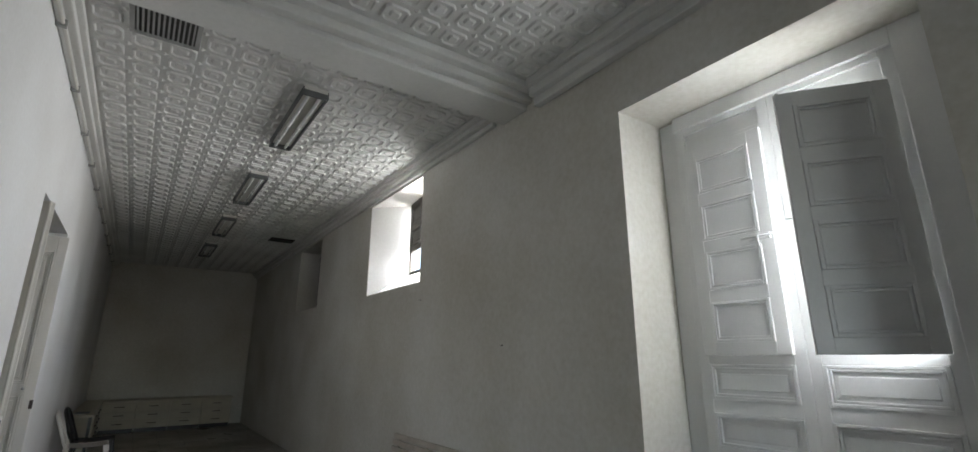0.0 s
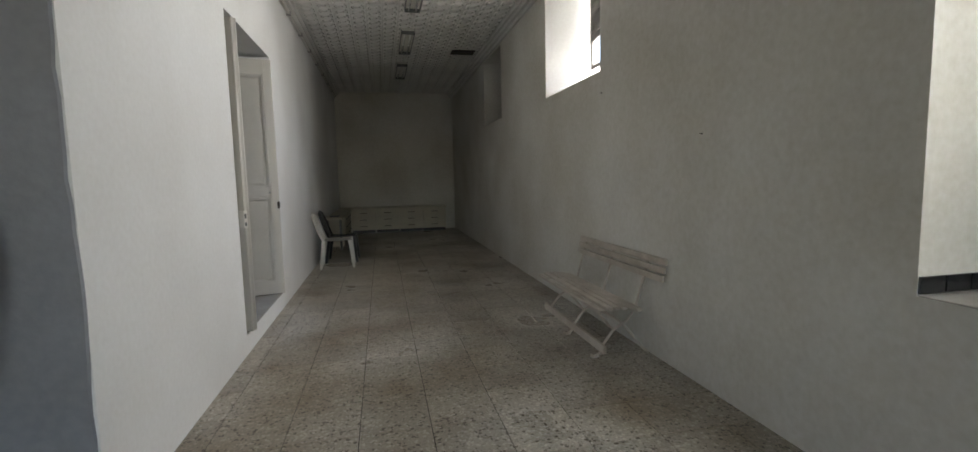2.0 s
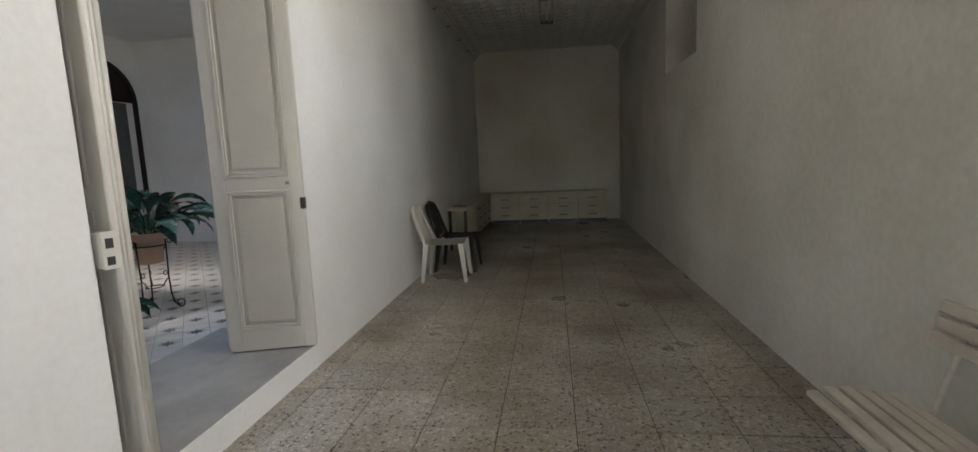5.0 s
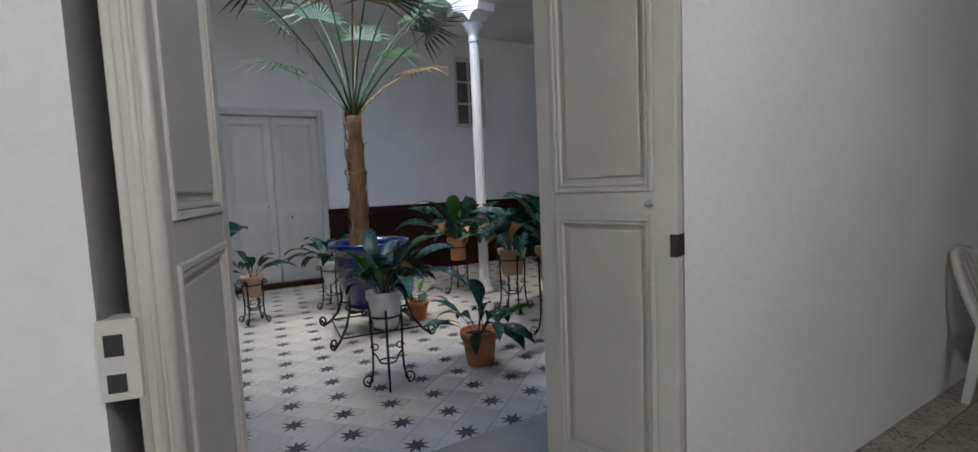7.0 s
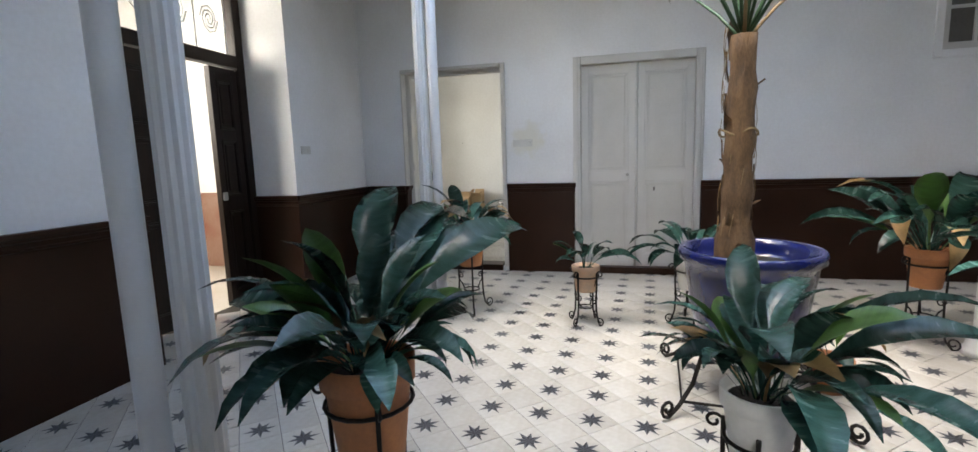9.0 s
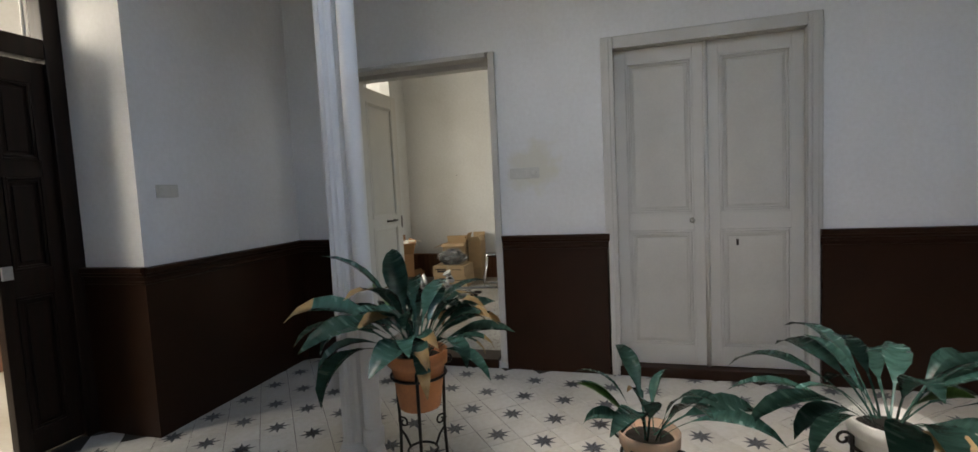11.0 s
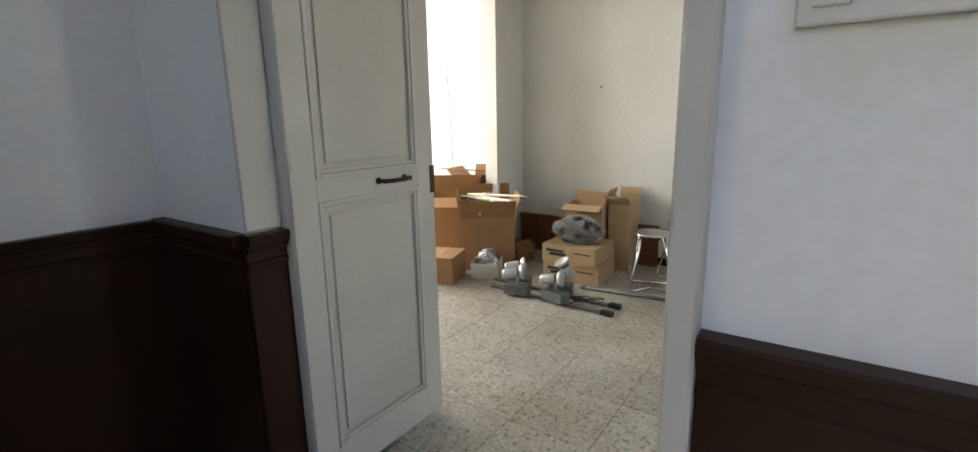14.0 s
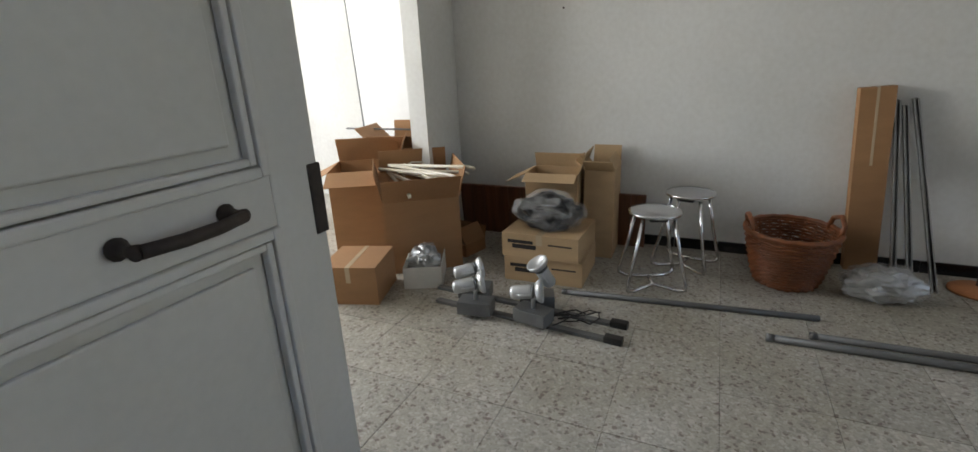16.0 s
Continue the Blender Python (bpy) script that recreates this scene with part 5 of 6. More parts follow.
part("ring", tube(B(), [(0.255 * math.cos(k * math.tau / 24), 0.255 * math.sin(k * math.tau / 24), 0.252) for k in range(24)], 0.011, 6, True), IRON, st)
for k in range(4):
    a = k * math.tau / 4 + math.radians(40)
    bm = B()
    tube(bm, [(p * math.cos(a), p * math.sin(a), z) for p, z in ((0.36, 0.42), (0.36, 0.30), (0.42, 0.16), (0.52, 0.06), (0.60, 0.015))], 0.013, 6)
    scroll(bm, (0.60 * math.cos(a), 0.60 * math.sin(a), 0.065), 0.05, -math.pi / 2, 1.3, a, 0.010)
    tube(bm, [(0.25 * math.cos(a), 0.25 * math.sin(a), 0.245), (0.37 * math.cos(a), 0.37 * math.sin(a), 0.27)], 0.010, 6)
    part("leg", bm, IRON, st)
bm = tube(B(), [(0.5 * math.cos(math.radians(40) + k * math.tau / 4), 0.5 * math.sin(math.radians(40) + k * math.tau / 4), 0.08) for k in range(4)], 0.009, 6, True)
part("stretcher", bm, IRON, st)

# ---------------- switches ----------------
def switch_plate(m, n, label):
    s = thing("switch_plate", label, "switch", m)
    w = 0.078 * n
    part("plate", box(B(), -w / 2, -0.014, -0.042, w / 2, 0, 0.042, 0.004), SWITCHP, s)
    for k in range(n):
        x = -w / 2 + 0.039 + k * 0.078
        if k < 2:
            part("rocker", box(B(), x - 0.021, -0.019, -0.021, x + 0.021, -0.013, 0.021, 0.003), SWITCHP, s)
        else:
            bm = lathe(B(), [(0.021, 0), (0.021, 0.006), (0.012, 0.007)], 16)
            bmesh.ops.transform(bm, matrix=pose(x, -0.013, 0, 90, 0, 0), verts=bm.verts)
            part("socket", bm, SWITCHP, s)
    return s


switch_plate(pose(PX0, -1.135, 1.578, 0, 0, 90), 3, "triple ivory switch and socket plate on the wall")
switch_plate(pose(-3.28, PY0, 1.555, 0, 0, 180), 2, "double ivory light switch on the white wall")

# ---------------- the store room's things ----------------
def carton(m, w, d, h, mat, label, flaps=0, stripes=False):
    c = thing("cardboard_box", label, "cardboard box", m, "cardboard boxes")
    bm = B()
    t = 0.006
    rings = [[bm.verts.new(p) for p in ((a, a, z), (w - a, a, z), (w - a, d - a, z), (a, d - a, z))] for a, z in ((0, 0), (0, h), (t, h), (t, t))]
    for ra, rb in zip(rings, rings[1:]):
        for q in range(4):
            bm.faces.new((ra[q], ra[(q + 1) % 4], rb[(q + 1) % 4], rb[q]))
    bm.faces.new(rings[0][::-1])
    bm.faces.new(rings[-1])
    part("carton", bm, mat, c)
    if flaps:
        for k, (m2, ww, dd) in enumerate(((pose(0, 0, h, 205 if flaps == 2 else 115 + 20 * (flaps % 2), 0, 0), w, d * 0.45), (pose(w, d, h, 60 + 25 * (flaps % 3), 0, 180), w, d * 0.45), (pose(0, d, h, 70 + 30 * (flaps % 2), 0, 270), d, w * 0.4), (pose(w, 0, h, 200 if flaps == 2 else 140 - 35 * (flaps % 3), 0, 90), d, w * 0.4))):
            bm = box(B(), 0.004, 0, 0, ww - 0.004, dd, 0.005)
            f = part("flap", bm, mat, c)
            f.matrix_basis = m2
        part("contents", box(B(), t, t, h * 0.6, w - t, d - t, h * 0.62), CARD_D, c)
    else:
        for y0, y1 in ((0.001, d * 0.497), (d * 0.503, d - 0.001)):
            part("lid_flap", box(B(), 0.001, y0, h, w - 0.001, y1, h + 0.005), mat, c)
        part("tape", box(B(), -0.0015, d * 0.46, h * 0.6, w + 0.0015, d * 0.54, h + 0.0065), TAPE, c)
    if stripes:
        for y0, z0, y1, z1 in ((0.08, 0.62, 0.42, 0.76), (0.14, 0.40, 0.46, 0.58), (0.62, 0.64, 0.92, 0.70)):
            part("print", box(B(), w * 0.999, d * y0, h * z0, w + 0.002, d * y1, h * z1), PRINT, c, "unreadable black printed bar")
    return c


carton(pose(-7.87, -3.18, SZ, 0, 0, 2), 0.42, 0.50, 0.155, CARD_L, "flat pale cardboard box with black print", 0, True)
carton(pose(-7.87, -3.17, SZ + 0.163, 0, 0, -1), 0.42, 0.49, 0.15, CARD_L, "flat pale cardboard box stacked on another", 0, True)
carton(pose(-8.15, -3.19, SZ, 0, 0, 3), 0.265, 0.36, 0.60, CARD_L, "tall open cardboard box with raised flaps", 2)
carton(pose(-8.29, -2.80, SZ, 0, 0, 2), 0.30, 0.20, 0.62, CARD_L, "tall pale cardboard box beside the open one", 3)
carton(pose(-7.25, -3.92, SZ, 0, 0, 126.9), 0.50, 0.55, 0.50, CARD, "large brown cardboard box full of hangers", 1)
carton(pose(-8.62, -4.75, SZ, 0, 0, 12), 0.45, 0.50, 0.68, CARD, "brown cardboard box with open dark flaps", 3)
carton(pose(-7.95, -4.85, SZ, 0, 0, 30), 0.50, 0.50, 0.60, CARD, "brown open cardboard box behind the others", 2)
carton(pose(-7.10, -4.16, SZ, 0, 0, 18), 0.36, 0.34, 0.23, CARD, "small taped cardboard box on the floor")
carton(pose(-7.98, -3.80, SZ, 0, 0, -15), 0.22, 0.30, 0.09, CARD, "shallow torn cardboard box with metal bits", 3)
for k in range(9):
    rng = random.Random(40 + k)
    h = thing("coat_hanger", "ivory tubular hanger rail lying in the box", "hanger", pose(-7.62 + 0.10 * math.cos(k), -3.98 + 0.025 * k, SZ + 0.575 + 0.012 * k, rng.uniform(-4, 4), rng.uniform(-3, 3), 75 + rng.uniform(-30, 30)), "hanger rails")
    part("bar", tube(B(), [(-0.34, 0, 0), (0.30, 0, 0), (0.34, 0, -0.006), (0.35, 0, -0.02)], 0.012, 7), TUBEW, h)
    part("hook", tube(B(), [(-0.20, 0.01, 0), (-0.20, 0.07, 0.01), (-0.10, 0.08, 0.01)], 0.006, 6), TUBEW, h)


def crumple(m, rx, ry, rz, mat, inner, label, name, cat):
    c = thing(name, label, cat, m)
    for kk, mm, s in ((0, inner, 0.93), (1, mat, 1.0)):
        bm = B()
        bmesh.ops.create_icosphere(bm, subdivisions=4, radius=1.0)
        for v in bm.verts:
            q = noise.noise(v.co * 2.3 + Vector((kk * 3, rx * 40, 0))) * 0.30 + abs(noise.noise(v.co * 6.0)) * 0.22
            v.co *= (1 + q - 0.15) * s
            v.co.x, v.co.y, v.co.z = v.co.x * rx, v.co.y * ry, max(v.co.z, -0.72) * rz + rz * 0.72
        part("film" if kk else "contents", bm, mm, c)
    return c


crumple(pose(-7.64, -2.93, SZ + 0.318, 0, 0, 0), 0.16, 0.24, 0.135, FILM, BLACKBAG, "black cables wrapped in clear plastic on the boxes", "plastic_bag", "plastic bag")
crumple(pose(-7.88, -1.10, SZ, 0, 0, 10), 0.13, 0.21, 0.115, FILM, STEEL, "clear plastic bag of metal fittings on the floor", "plastic_bag", "plastic bag")
tb = thing("plastic_tub", "translucent tub holding bagged fittings", "tub", pose(-7.29, -3.66, SZ, 0, 0, 25))
bm = B()
box(bm, -0.16, -0.12, 0, 0.16, 0.12, 0.006)
for a in ((-0.16, -0.12, 0.006, 0.16, -0.115, 0.14), (-0.16, 0.115, 0.006, 0.16, 0.12, 0.14), (-0.16, -0.115, 0.006, -0.155, 0.115, 0.14), (0.155, -0.115, 0.006, 0.16, 0.115, 0.14)):
    box(bm, *a)
part("tub", bm, PLASTIC_W, tb)
crumple(pose(-7.29, -3.66, SZ + 0.05, 0, 0, 25), 0.13, 0.11, 0.11, FILM, STEEL, "clear bag of chrome fittings in the tub", "plastic_bag", "plastic bag")

wb = thing("wood_board", "brown striped wooden board leaning on the wall", "board", pose(-8.31, -3.88, SZ, 0, 5, 0))
for k in range(14):
    part("plank", box(B(), 0, k * 0.105, 0, 0.03, k * 0.105 + 0.103, 0.40, 0.002), SLATWOOD, wb)


def stool(m, h, label):
    s = thing("metal_stool", label, "stool", m, "chrome stools")
    part("seat", lathe(B(), [(0.0005, h - 0.02), (0.13, h - 0.022), (0.15, h - 0.016), (0.153, h - 0.006), (0.147, h), (0.12, h - 0.003), (0.0005, h - 0.008)], 32), CHROME, s)
    part("bracket", box(B(), -0.10, -0.05, h - 0.045, 0.10, 0.05, h - 0.021, 0.006), PLASTIC_B, s)
    for sx in (-1, 1):
        bm = tube(B(), [(sx * 0.09, -0.09, h - 0.03), (sx * 0.115, -0.125, h * 0.5), (sx * 0.14, -0.165, 0.06), (sx * 0.142, -0.165, 0.025), (sx * 0.12, -0.13, 0.012), (sx * 0.06, 0.0, 0.03), (sx * 0.12, 0.13, 0.012), (sx * 0.142, 0.165, 0.025), (sx * 0.14, 0.165, 0.06), (sx * 0.115, 0.125, h * 0.5), (sx * 0.09, 0.09, h - 0.03)], 0.011, 8)
        part("leg", bm, CHROME, s)
    part("cross_bar", tube(B(), [(-0.06, 0, 0.03), (0.06, 0, 0.03)], 0.010, 8), CHROME, s)
    return s


stool(pose(-7.66, -2.29, SZ, 0, 0, 20), 0.475, "chrome tubular stool with a round steel seat")
stool(pose(-8.04, -2.12, SZ, 0, 0, -15), 0.50, "chrome stool standing nearer the wall")


def basket(m):
    b = thing("wicker_basket", "round brown wicker basket with two handles", "basket", m)
    rng = random.Random(3)
    for i in range(18):
        z = 0.012 + i * 0.0175
        r = 0.165 + 0.075 * (i / 17) ** 0.8
        bm = tube(B(), [((r + 0.006 * (1 if (k + i) % 2 else -1)) * 1.06 * math.cos(k * math.tau / 44), (r + 0.006 * (1 if (k + i) % 2 else -1)) * math.sin(k * math.tau / 44), z + 0.002 * math.sin(k + i)) for k in range(44)], 0.0095, 5, True)
        part("weave_row", bm, WICKER, b)
    for k in range(22):
        a = k * math.tau / 22
        part("stake", tube(B(), [(0.165 * 1.06 * math.cos(a), 0.165 * math.sin(a), 0.01), (0.24 * 1.06 * math.cos(a), 0.24 * math.sin(a), 0.325)], 0.006, 5), WICKER, b)
    part("rim", tube(B(), [(0.245 * 1.06 * math.cos(k * math.tau / 36), 0.245 * math.sin(k * math.tau / 36), 0.325 + 0.004 * (k % 2)) for k in range(36)], 0.015, 6, True), WICKER, b)
    part("base", lathe(B(), [(0.165, 0.0), (0.168, 0.015)], 24), WICKER, b)
    for s in (-1, 1):
        part("handle", tube(B(), [(-0.10, s * 0.215, 0.32), (-0.085, s * 0.23, 0.385), (0, s * 0.24, 0.415), (0.085, s * 0.23, 0.385), (0.10, s * 0.215, 0.32)], 0.014, 7), WICKER, b)
    return b


basket(pose(-7.98, -1.55, SZ, 0, 0, 8))
carton(pose(-8.355, -1.20, SZ, 4.5, 0, 0), 0.085, 0.168, 1.10, CARD, "tall narrow cardboard box leaning in the corner")
for k, (y0, y1, hh) in enumerate(((-1.09, -1.00, 1.03), (-1.05, -0.92, 1.0), (-1.01, -0.81, 1.04))):
    r = thing("metal_rail", "galvanised metal rail leaning against the wall", "rail", Matrix(), "leaning rails")
    bm = B()
    d = Vector((-0.28, (y0 - y1), hh))
    for s in (-1, 1):
        vs = []
        for p in (Vector((-8.06, y1, SZ)), Vector((-8.06, y1, SZ)) + d):
            vs += [bm.verts.new(p + Vector((a, b + s * 0.011, 0))) for a, b in ((-0.014, -0.003), (0.014, -0.003), (0.014, 0.003), (-0.014, 0.003))]
        for f in ((3, 2, 1, 0), (4, 5, 6, 7), (0, 1, 5, 4), (1, 2, 6, 5), (2, 3, 7, 6), (3, 0, 4, 7)):
            bm.faces.new([vs[i] for i in f])
    part("flange", bm, STEEL, r)
    part("web", tube(B(), [(-8.072, y1, SZ + 0.002), tuple(Vector((-8.072, y1, SZ + 0.002)) + d)], 0.008, 6), STEEL, r)


def floor_rail(x0, y0, x1, y1, r, mat, label, name="metal_pipe"):
    p = thing(name, label, "pipe", Matrix(), "pipes on the floor")
    part("pipe", tube(B(), [(x0, y0, SZ + r), ((x0 + x1) / 2, (y0 + y1) / 2, SZ + r), (x1, y1, SZ + r)], r, 10), mat, p)
    d = (Vector((x1, y1, 0)) - Vector((x0, y0, 0))).normalized() * 0.03
    part("collar", tube(B(), [(x0, y0, SZ + r), (x0 + d.x, y0 + d.y, SZ + r)], r * 1.12, 10), GREYP, p)


floor_rail(-7.36, -2.76, -7.49, -1.44, 0.016, GREYP, "long grey metal track lying on the floor")
floor_rail(-7.20, -1.70, -7.24, -0.2, 0.018, GREYP, "dark grey steel pipe lying on the floor")
floor_rail(-7.29, -1.51, -7.33, 0.0, 0.016, GREYP, "dark grey steel pipe beside another pipe")


def spot(m, label, heads):
    s = thing("track_spotlight", label, "spotlight", m, "track spotlights")
    part("gear_box", box(B(), -0.055, -0.095, 0.0, 0.055, 0.095, 0.075, 0.004), GREYP, s)
    part("arm", tube(B(), [(0, 0, 0.075), (0.0, 0.0, 0.12), (0.01, 0.02, 0.15)], 0.012, 8), SILVER, s)
    for mm in heads:
        bm = lathe(B(), [(0.012, -0.105), (0.030, -0.10), (0.037, -0.085), (0.038, 0.0), (0.034, 0.012), (0.026, 0.014), (0.026, 0.03)], 20)
        h = part("lamp_head", bm, SILVER, s)
        h.matrix_basis = mm
        bm = lathe(B(), [(0.027, 0.028), (0.046, 0.034), (0.060, 0.050), (0.063, 0.066), (0.058, 0.068), (0.048, 0.056), (0.0005, 0.046)], 24)
        part("reflector_bell", bm, SILVER, h)
        part("neck_ring", lathe(B(), [(0.030, 0.010), (0.040, 0.014), (0.040, 0.022), (0.030, 0.026)], 18), GREYP, h, "dark grey ring")
        part("yoke", tube(B(), [(0.0, 0.0, 0.040), (0.045, 0.0, 0.0), (0.045, 0.0, -0.05), (0.0, 0.0, -0.09)], 0.006, 6), SILVER, h)
    return s


LOW, UP = pose(0.0, -0.02, 0.165, -84, 0, 26), pose(-0.01, 0.03, 0.20, 28, 10, 0)
for x, y, rz, heads in ((-6.95, -3.13, 8, (LOW,)), (-7.13, -3.22, 12, (LOW,)), (-6.96, -2.80, -12, (LOW,)), (-7.14, -2.84, 20, (UP,))):
    spot(pose(x, y, SZ + 0.022, 0, 0, rz), "silver spotlight on a grey gear box on the floor", heads)
for x0, y0, x1, y1 in ((-7.02, -3.42, -6.93, -2.42), (-7.18, -3.50, -7.09, -2.42)):
    t = thing("track_bar", "grey lighting track bar with black end plugs", "track", Matrix(), "track bars")
    a = math.degrees(math.atan2(y1 - y0, x1 - x0))
    L = math.hypot(x1 - x0, y1 - y0)
    b = part("bar", box(B(), 0, -0.02, 0, L, 0.02, 0.02, 0.003), GREYP, t)
    b.matrix_basis = pose(x0, y0, SZ, 0, 0, a)
    e = part("end_plug", box(B(), L, -0.024, 0, L + 0.09, 0.024, 0.035, 0.004), PLASTIC_B, t)
    e.matrix_basis = pose(x0, y0, SZ, 0, 0, a)
for k in range(3):
    rng = random.Random(70 + k)
    x, y = -7.02 - 0.03 * k, -2.72 + 0.07 * k
    bm = tube(B(), [(x + 0.08 * math.cos(q * 0.9) * rng.uniform(0.6, 1.2), y + 0.10 * math.sin(q * 0.7), SZ + 0.008 + 0.03 * abs(math.sin(q * 0.8 + k))) for q in range(12)], 0.004, 5)
    solid("cable", bm, PLASTIC_B, "black power cable coiled on the floor", "cable", kind="", group="loose cables")

bd = thing("white_board", "plain white board leaning against the annex wall", "board", pose(-8.83, -5.22, 0.62, 0, 3, 0))
part("panel", box(B(), 0, 0, 0, 0.02, 0.80, 1.58, 0.003), WHITE, bd)
part("edge_strip", box(B(), -0.002, -0.012, 0, 0.024, 0.0, 1.58), GREYP, bd)
part("foot", box(B(), 0.0, 0.05, -0.565, 0.04, 0.75, 0.0), WHITE, bd)
rk = thing("garment_rack", "thin grey metal garment rail behind the boxes", "rack", pose(-8.45, -5.15, SZ))
part("top_rail", tube(B(), [(0, 0, 0.80), (0, 0.85, 0.80)], 0.008, 6), GREYP, rk)
for y in (0.25, 0.82):
    part("upright", tube(B(), [(0, y, 0), (0, y, 0.80)], 0.009, 6), GREYP, rk)
fs = thing("metal_stand", "dark metal stand on a round base with a wooden top", "stand", pose(-8.14, -0.60, SZ))
part("base", lathe(B(), [(0.13, 0), (0.13, 0.012), (0.10, 0.03), (0.02, 0.04)], 24), TERRACOTTA, fs)
part("post", tube(B(), [(0, 0, 0.03), (0, 0, 0.72)], 0.014, 8), RUST, fs)
part("clamp", box(B(), -0.04, -0.04, 0.42, 0.04, 0.04, 0.46, 0.006), RUST, fs)
part("wood_top", box(B(), -0.10, -0.08, 0.72, 0.10, 0.10, 0.75, 0.005), CARD_L, fs)
for x, y, z, n in ((RW - 0.006, 0.75, 2.02, 0), (RW - 0.006, -0.62, 1.55, 1)):
    bm = lathe(B(), [(0.006, 0), (0.006, 0.004), (0.002, 0.005), (0.002, 0.02)], 8)
    bmesh.ops.transform(bm, matrix=pose(RW, y, z, 0, -90, 0), verts=bm.verts)
    solid("wall_nail", bm, RUST, "rusty nail stuck in the plaster wall", "nail", ROOM, kind="")
bm = lathe(B(), [(0.008, 0), (0.008, 0.004), (0.003, 0.005), (0.003, 0.025)], 8)
bmesh.ops.transform(bm, matrix=pose(-8.37, -3.05, 1.72, 0, 90, 0), verts=bm.verts)
solid("wall_nail", bm, RUST, "rusty nail in the store room wall", "nail", kind="")

# ---------------- floor tiles, piece by piece ----------------
def tile_mesh(name, a, h, mat, bev=0.002):
    bm = B()
    lo = [bm.verts.new((x * a / 2, y * a / 2, -h)) for x, y in ((-1, -1), (1, -1), (1, 1), (-1, 1))]
    mid = [bm.verts.new((x * a / 2, y * a / 2, -bev)) for x, y in ((-1, -1), (1, -1), (1, 1), (-1, 1))]
    hi = [bm.verts.new((x * (a / 2 - bev), y * (a / 2 - bev), 0)) for x, y in ((-1, -1), (1, -1), (1, 1), (-1, 1))]
    for r0, r1 in ((lo, mid), (mid, hi)):
        for i in range(4):
            bm.faces.new((r0[i], r0[(i + 1) % 4], r1[(i + 1) % 4], r1[i]))
    bm.faces.new(hi)
    return bm


def star_faces(bm, a):
    R, r, z = a * 0.43, a * 0.17, 0.0006
    c = bm.verts.new((0, 0, z))
    ring = []
    for k in range(16):
        ang = k * math.tau / 16
        q = R * (1.0 if k % 4 == 0 else 0.86) if k % 2 == 0 else r
        ring.append(bm.verts.new((q * math.cos(ang), q * math.sin(ang), z)))
    for k in range(16):
        f = bm.faces.new((c, ring[k], ring[(k + 1) % 16]))
        f.material_index = 1 + (k % 2)


def rest_of(name, me, spots, parent, label):
    """The farther tiles of a floor, joined into one mesh."""
    vs, fs, mi = [], [], []
    base = [tuple(v.co) for v in me.vertices]
    polys = [(tuple(p.vertices), p.material_index) for p in me.polygons]
    for m in spots:
        o = len(vs)
        vs += [tuple(m @ Vector(v)) for v in base]
        for p, k in polys:
            fs.append(tuple(o + i for i in p))
            mi.append(k)
    out = bpy.data.meshes.new(name)
    out.from_pydata(vs, [], fs)
    for m in me.materials:
        out.materials.append(m)
    out.polygons.foreach_set("material_index", mi)
    ob = new(name, out)
    ob.parent = parent
    return tagged(ob, label, kind="stuff")


def lay(name, me, spots, parent, near, label):
    spots = sorted(spots, key=near)
    for m in spots[:290]:
        ob = new(name, me)
        ob.parent = parent
        ob.matrix_basis = m
    if spots[290:]:
        rest_of(name + "_field", me, spots[290:], parent, label)


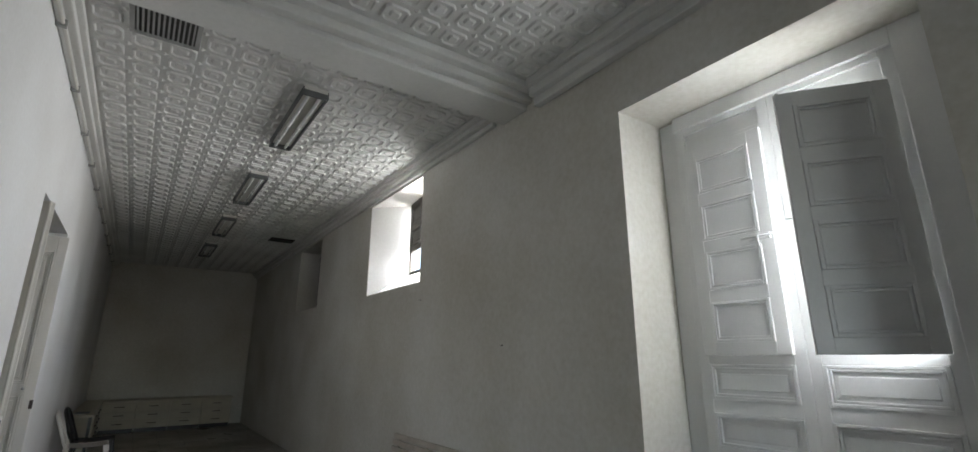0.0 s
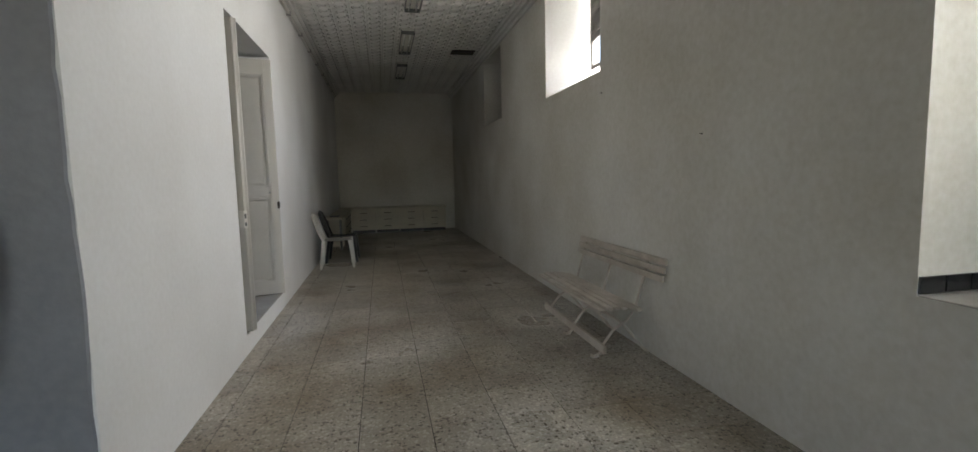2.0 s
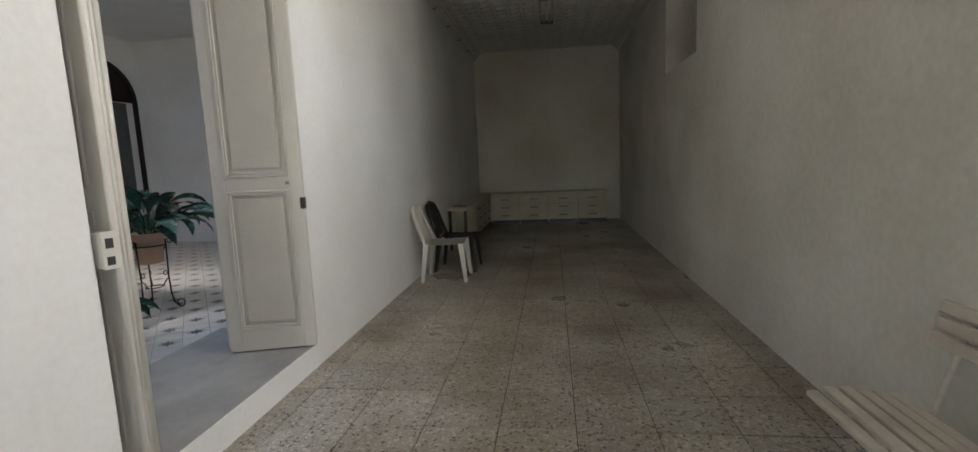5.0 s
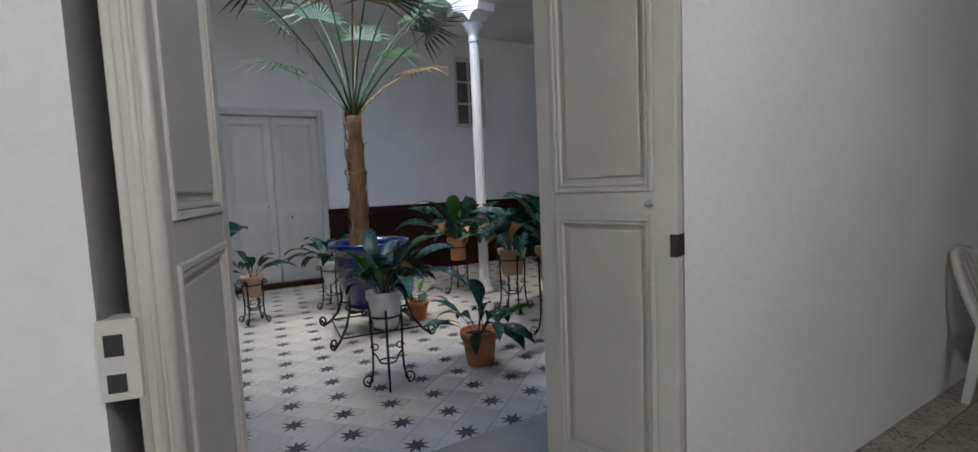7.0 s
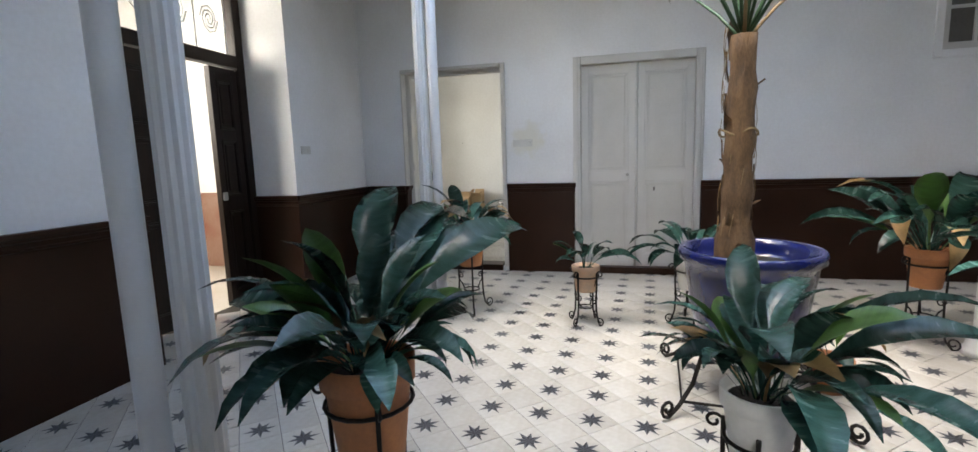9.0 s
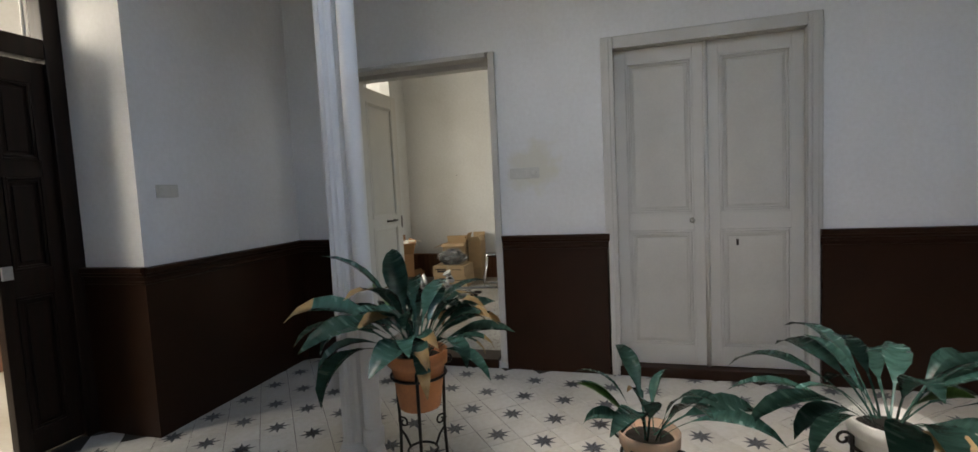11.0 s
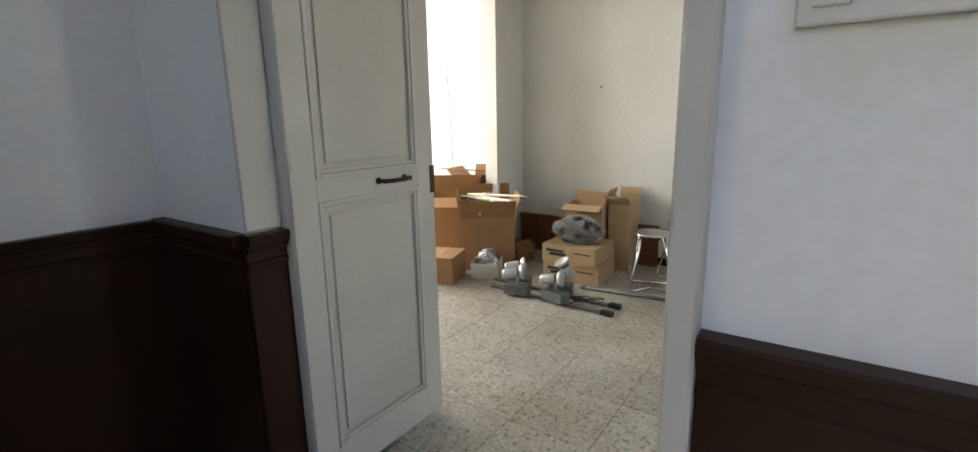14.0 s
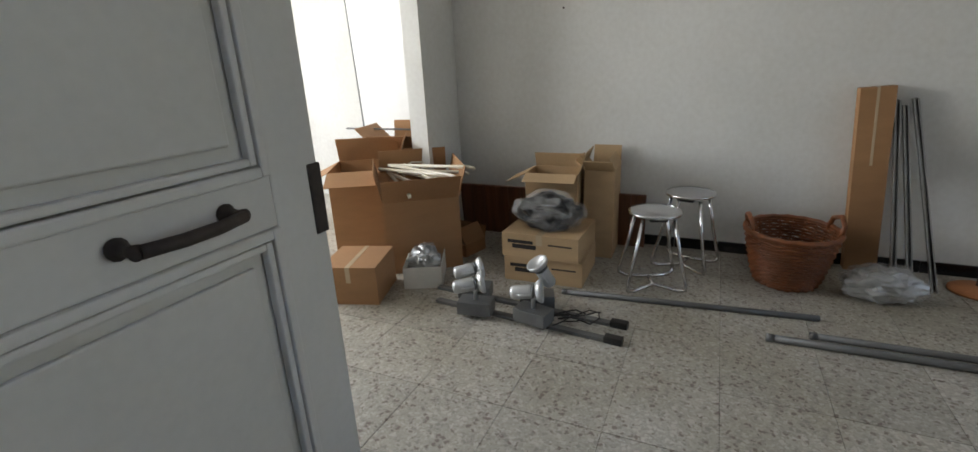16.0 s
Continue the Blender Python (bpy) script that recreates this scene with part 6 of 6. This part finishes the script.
rng = random.Random(9)
tm = mesh_of("tile", tile_mesh("tile", 0.3705, 0.02, TERR, 0.002), TERR)
spots = []
for i in range(9):
    for j in range(46):
        u, v = -0.045 + i * 0.375, E0 + 0.19 + j * 0.375
        if u < RW + 0.15 and v < BACK - 0.15:
            spots.append(Matrix.Translation((u, v, rng.uniform(-0.0008, 0.0006))) @ Euler((rng.uniform(-0.0007, 0.0007), rng.uniform(-0.0007, 0.0007), 0)).to_matrix().to_4x4())
for j in range(17):
    for i in (1, 2):
        spots.append(Matrix.Translation((-0.045 - i * 0.375, E0 + 0.19 + j * 0.375, 0)))
lay("tile", tm, spots, floor, lambda m: abs(m.translation.y - 2.0), "worn terrazzo tiles farther along the room")
tm = mesh_of("tile", tile_mesh("tile", 0.398, 0.02, TERR_B, 0.001), TERR_B)
spots = [Matrix.Translation((-8.9 + i * 0.4, -7.7 + j * 0.4, SZ + rng.uniform(-0.0008, 0.0006))) for i in range(10) for j in range(26)]
spots += [Matrix.Translation((-4.9 + i * 0.3, -2.42 + j * 0.4, SZ - 0.003)) for i in range(1) for j in range(3)]
lay("tile", tm, spots, sfloor, lambda m: (m.translation - Vector((-6.8, -2.4, 0))).length, "pale terrazzo tiles in the corners of the store room")
A45 = math.radians(-4.5)
DG = 0.2828
pm = mesh_of("tile", tile_mesh("tile", 0.1975, 0.02, TILE), TILE)
bm = tile_mesh("star_tile", 0.1975, 0.02, TILE)
star_faces(bm, 0.1975)
sm = mesh_of("star_tile", bm, [TILE, STAR_D, STAR_G])
sa, sb = [], []
for i in range(-6, 22):
    for j in range(-16, 26):
        for o, lst in ((0.0, sa), (0.5, sb)):
            a, b = -DG * (i + o), DG * (j + o)
            x, y = math.cos(A45) * a - math.sin(A45) * b, math.sin(A45) * a + math.cos(A45) * b
            if PX0 - 0.05 < x < PX1 + 0.05 and (PY0 - 0.05 if x < -3.1 else -3.72) < y < PY1:
                lst.append(Matrix.Translation((x, y, rng.uniform(-0.0006, 0.0006))) @ Matrix.Rotation(A45 + math.pi / 4, 4, "Z"))


def near_path(m):
    return (m.translation - Vector((-0.9, 0.0, 0))).length


lay("star_tile", sm, sa, pfloor, near_path, "star tiles of the gallery edges")
lay("tile", pm, sb, pfloor, near_path, "plain white tiles of the gallery edges")
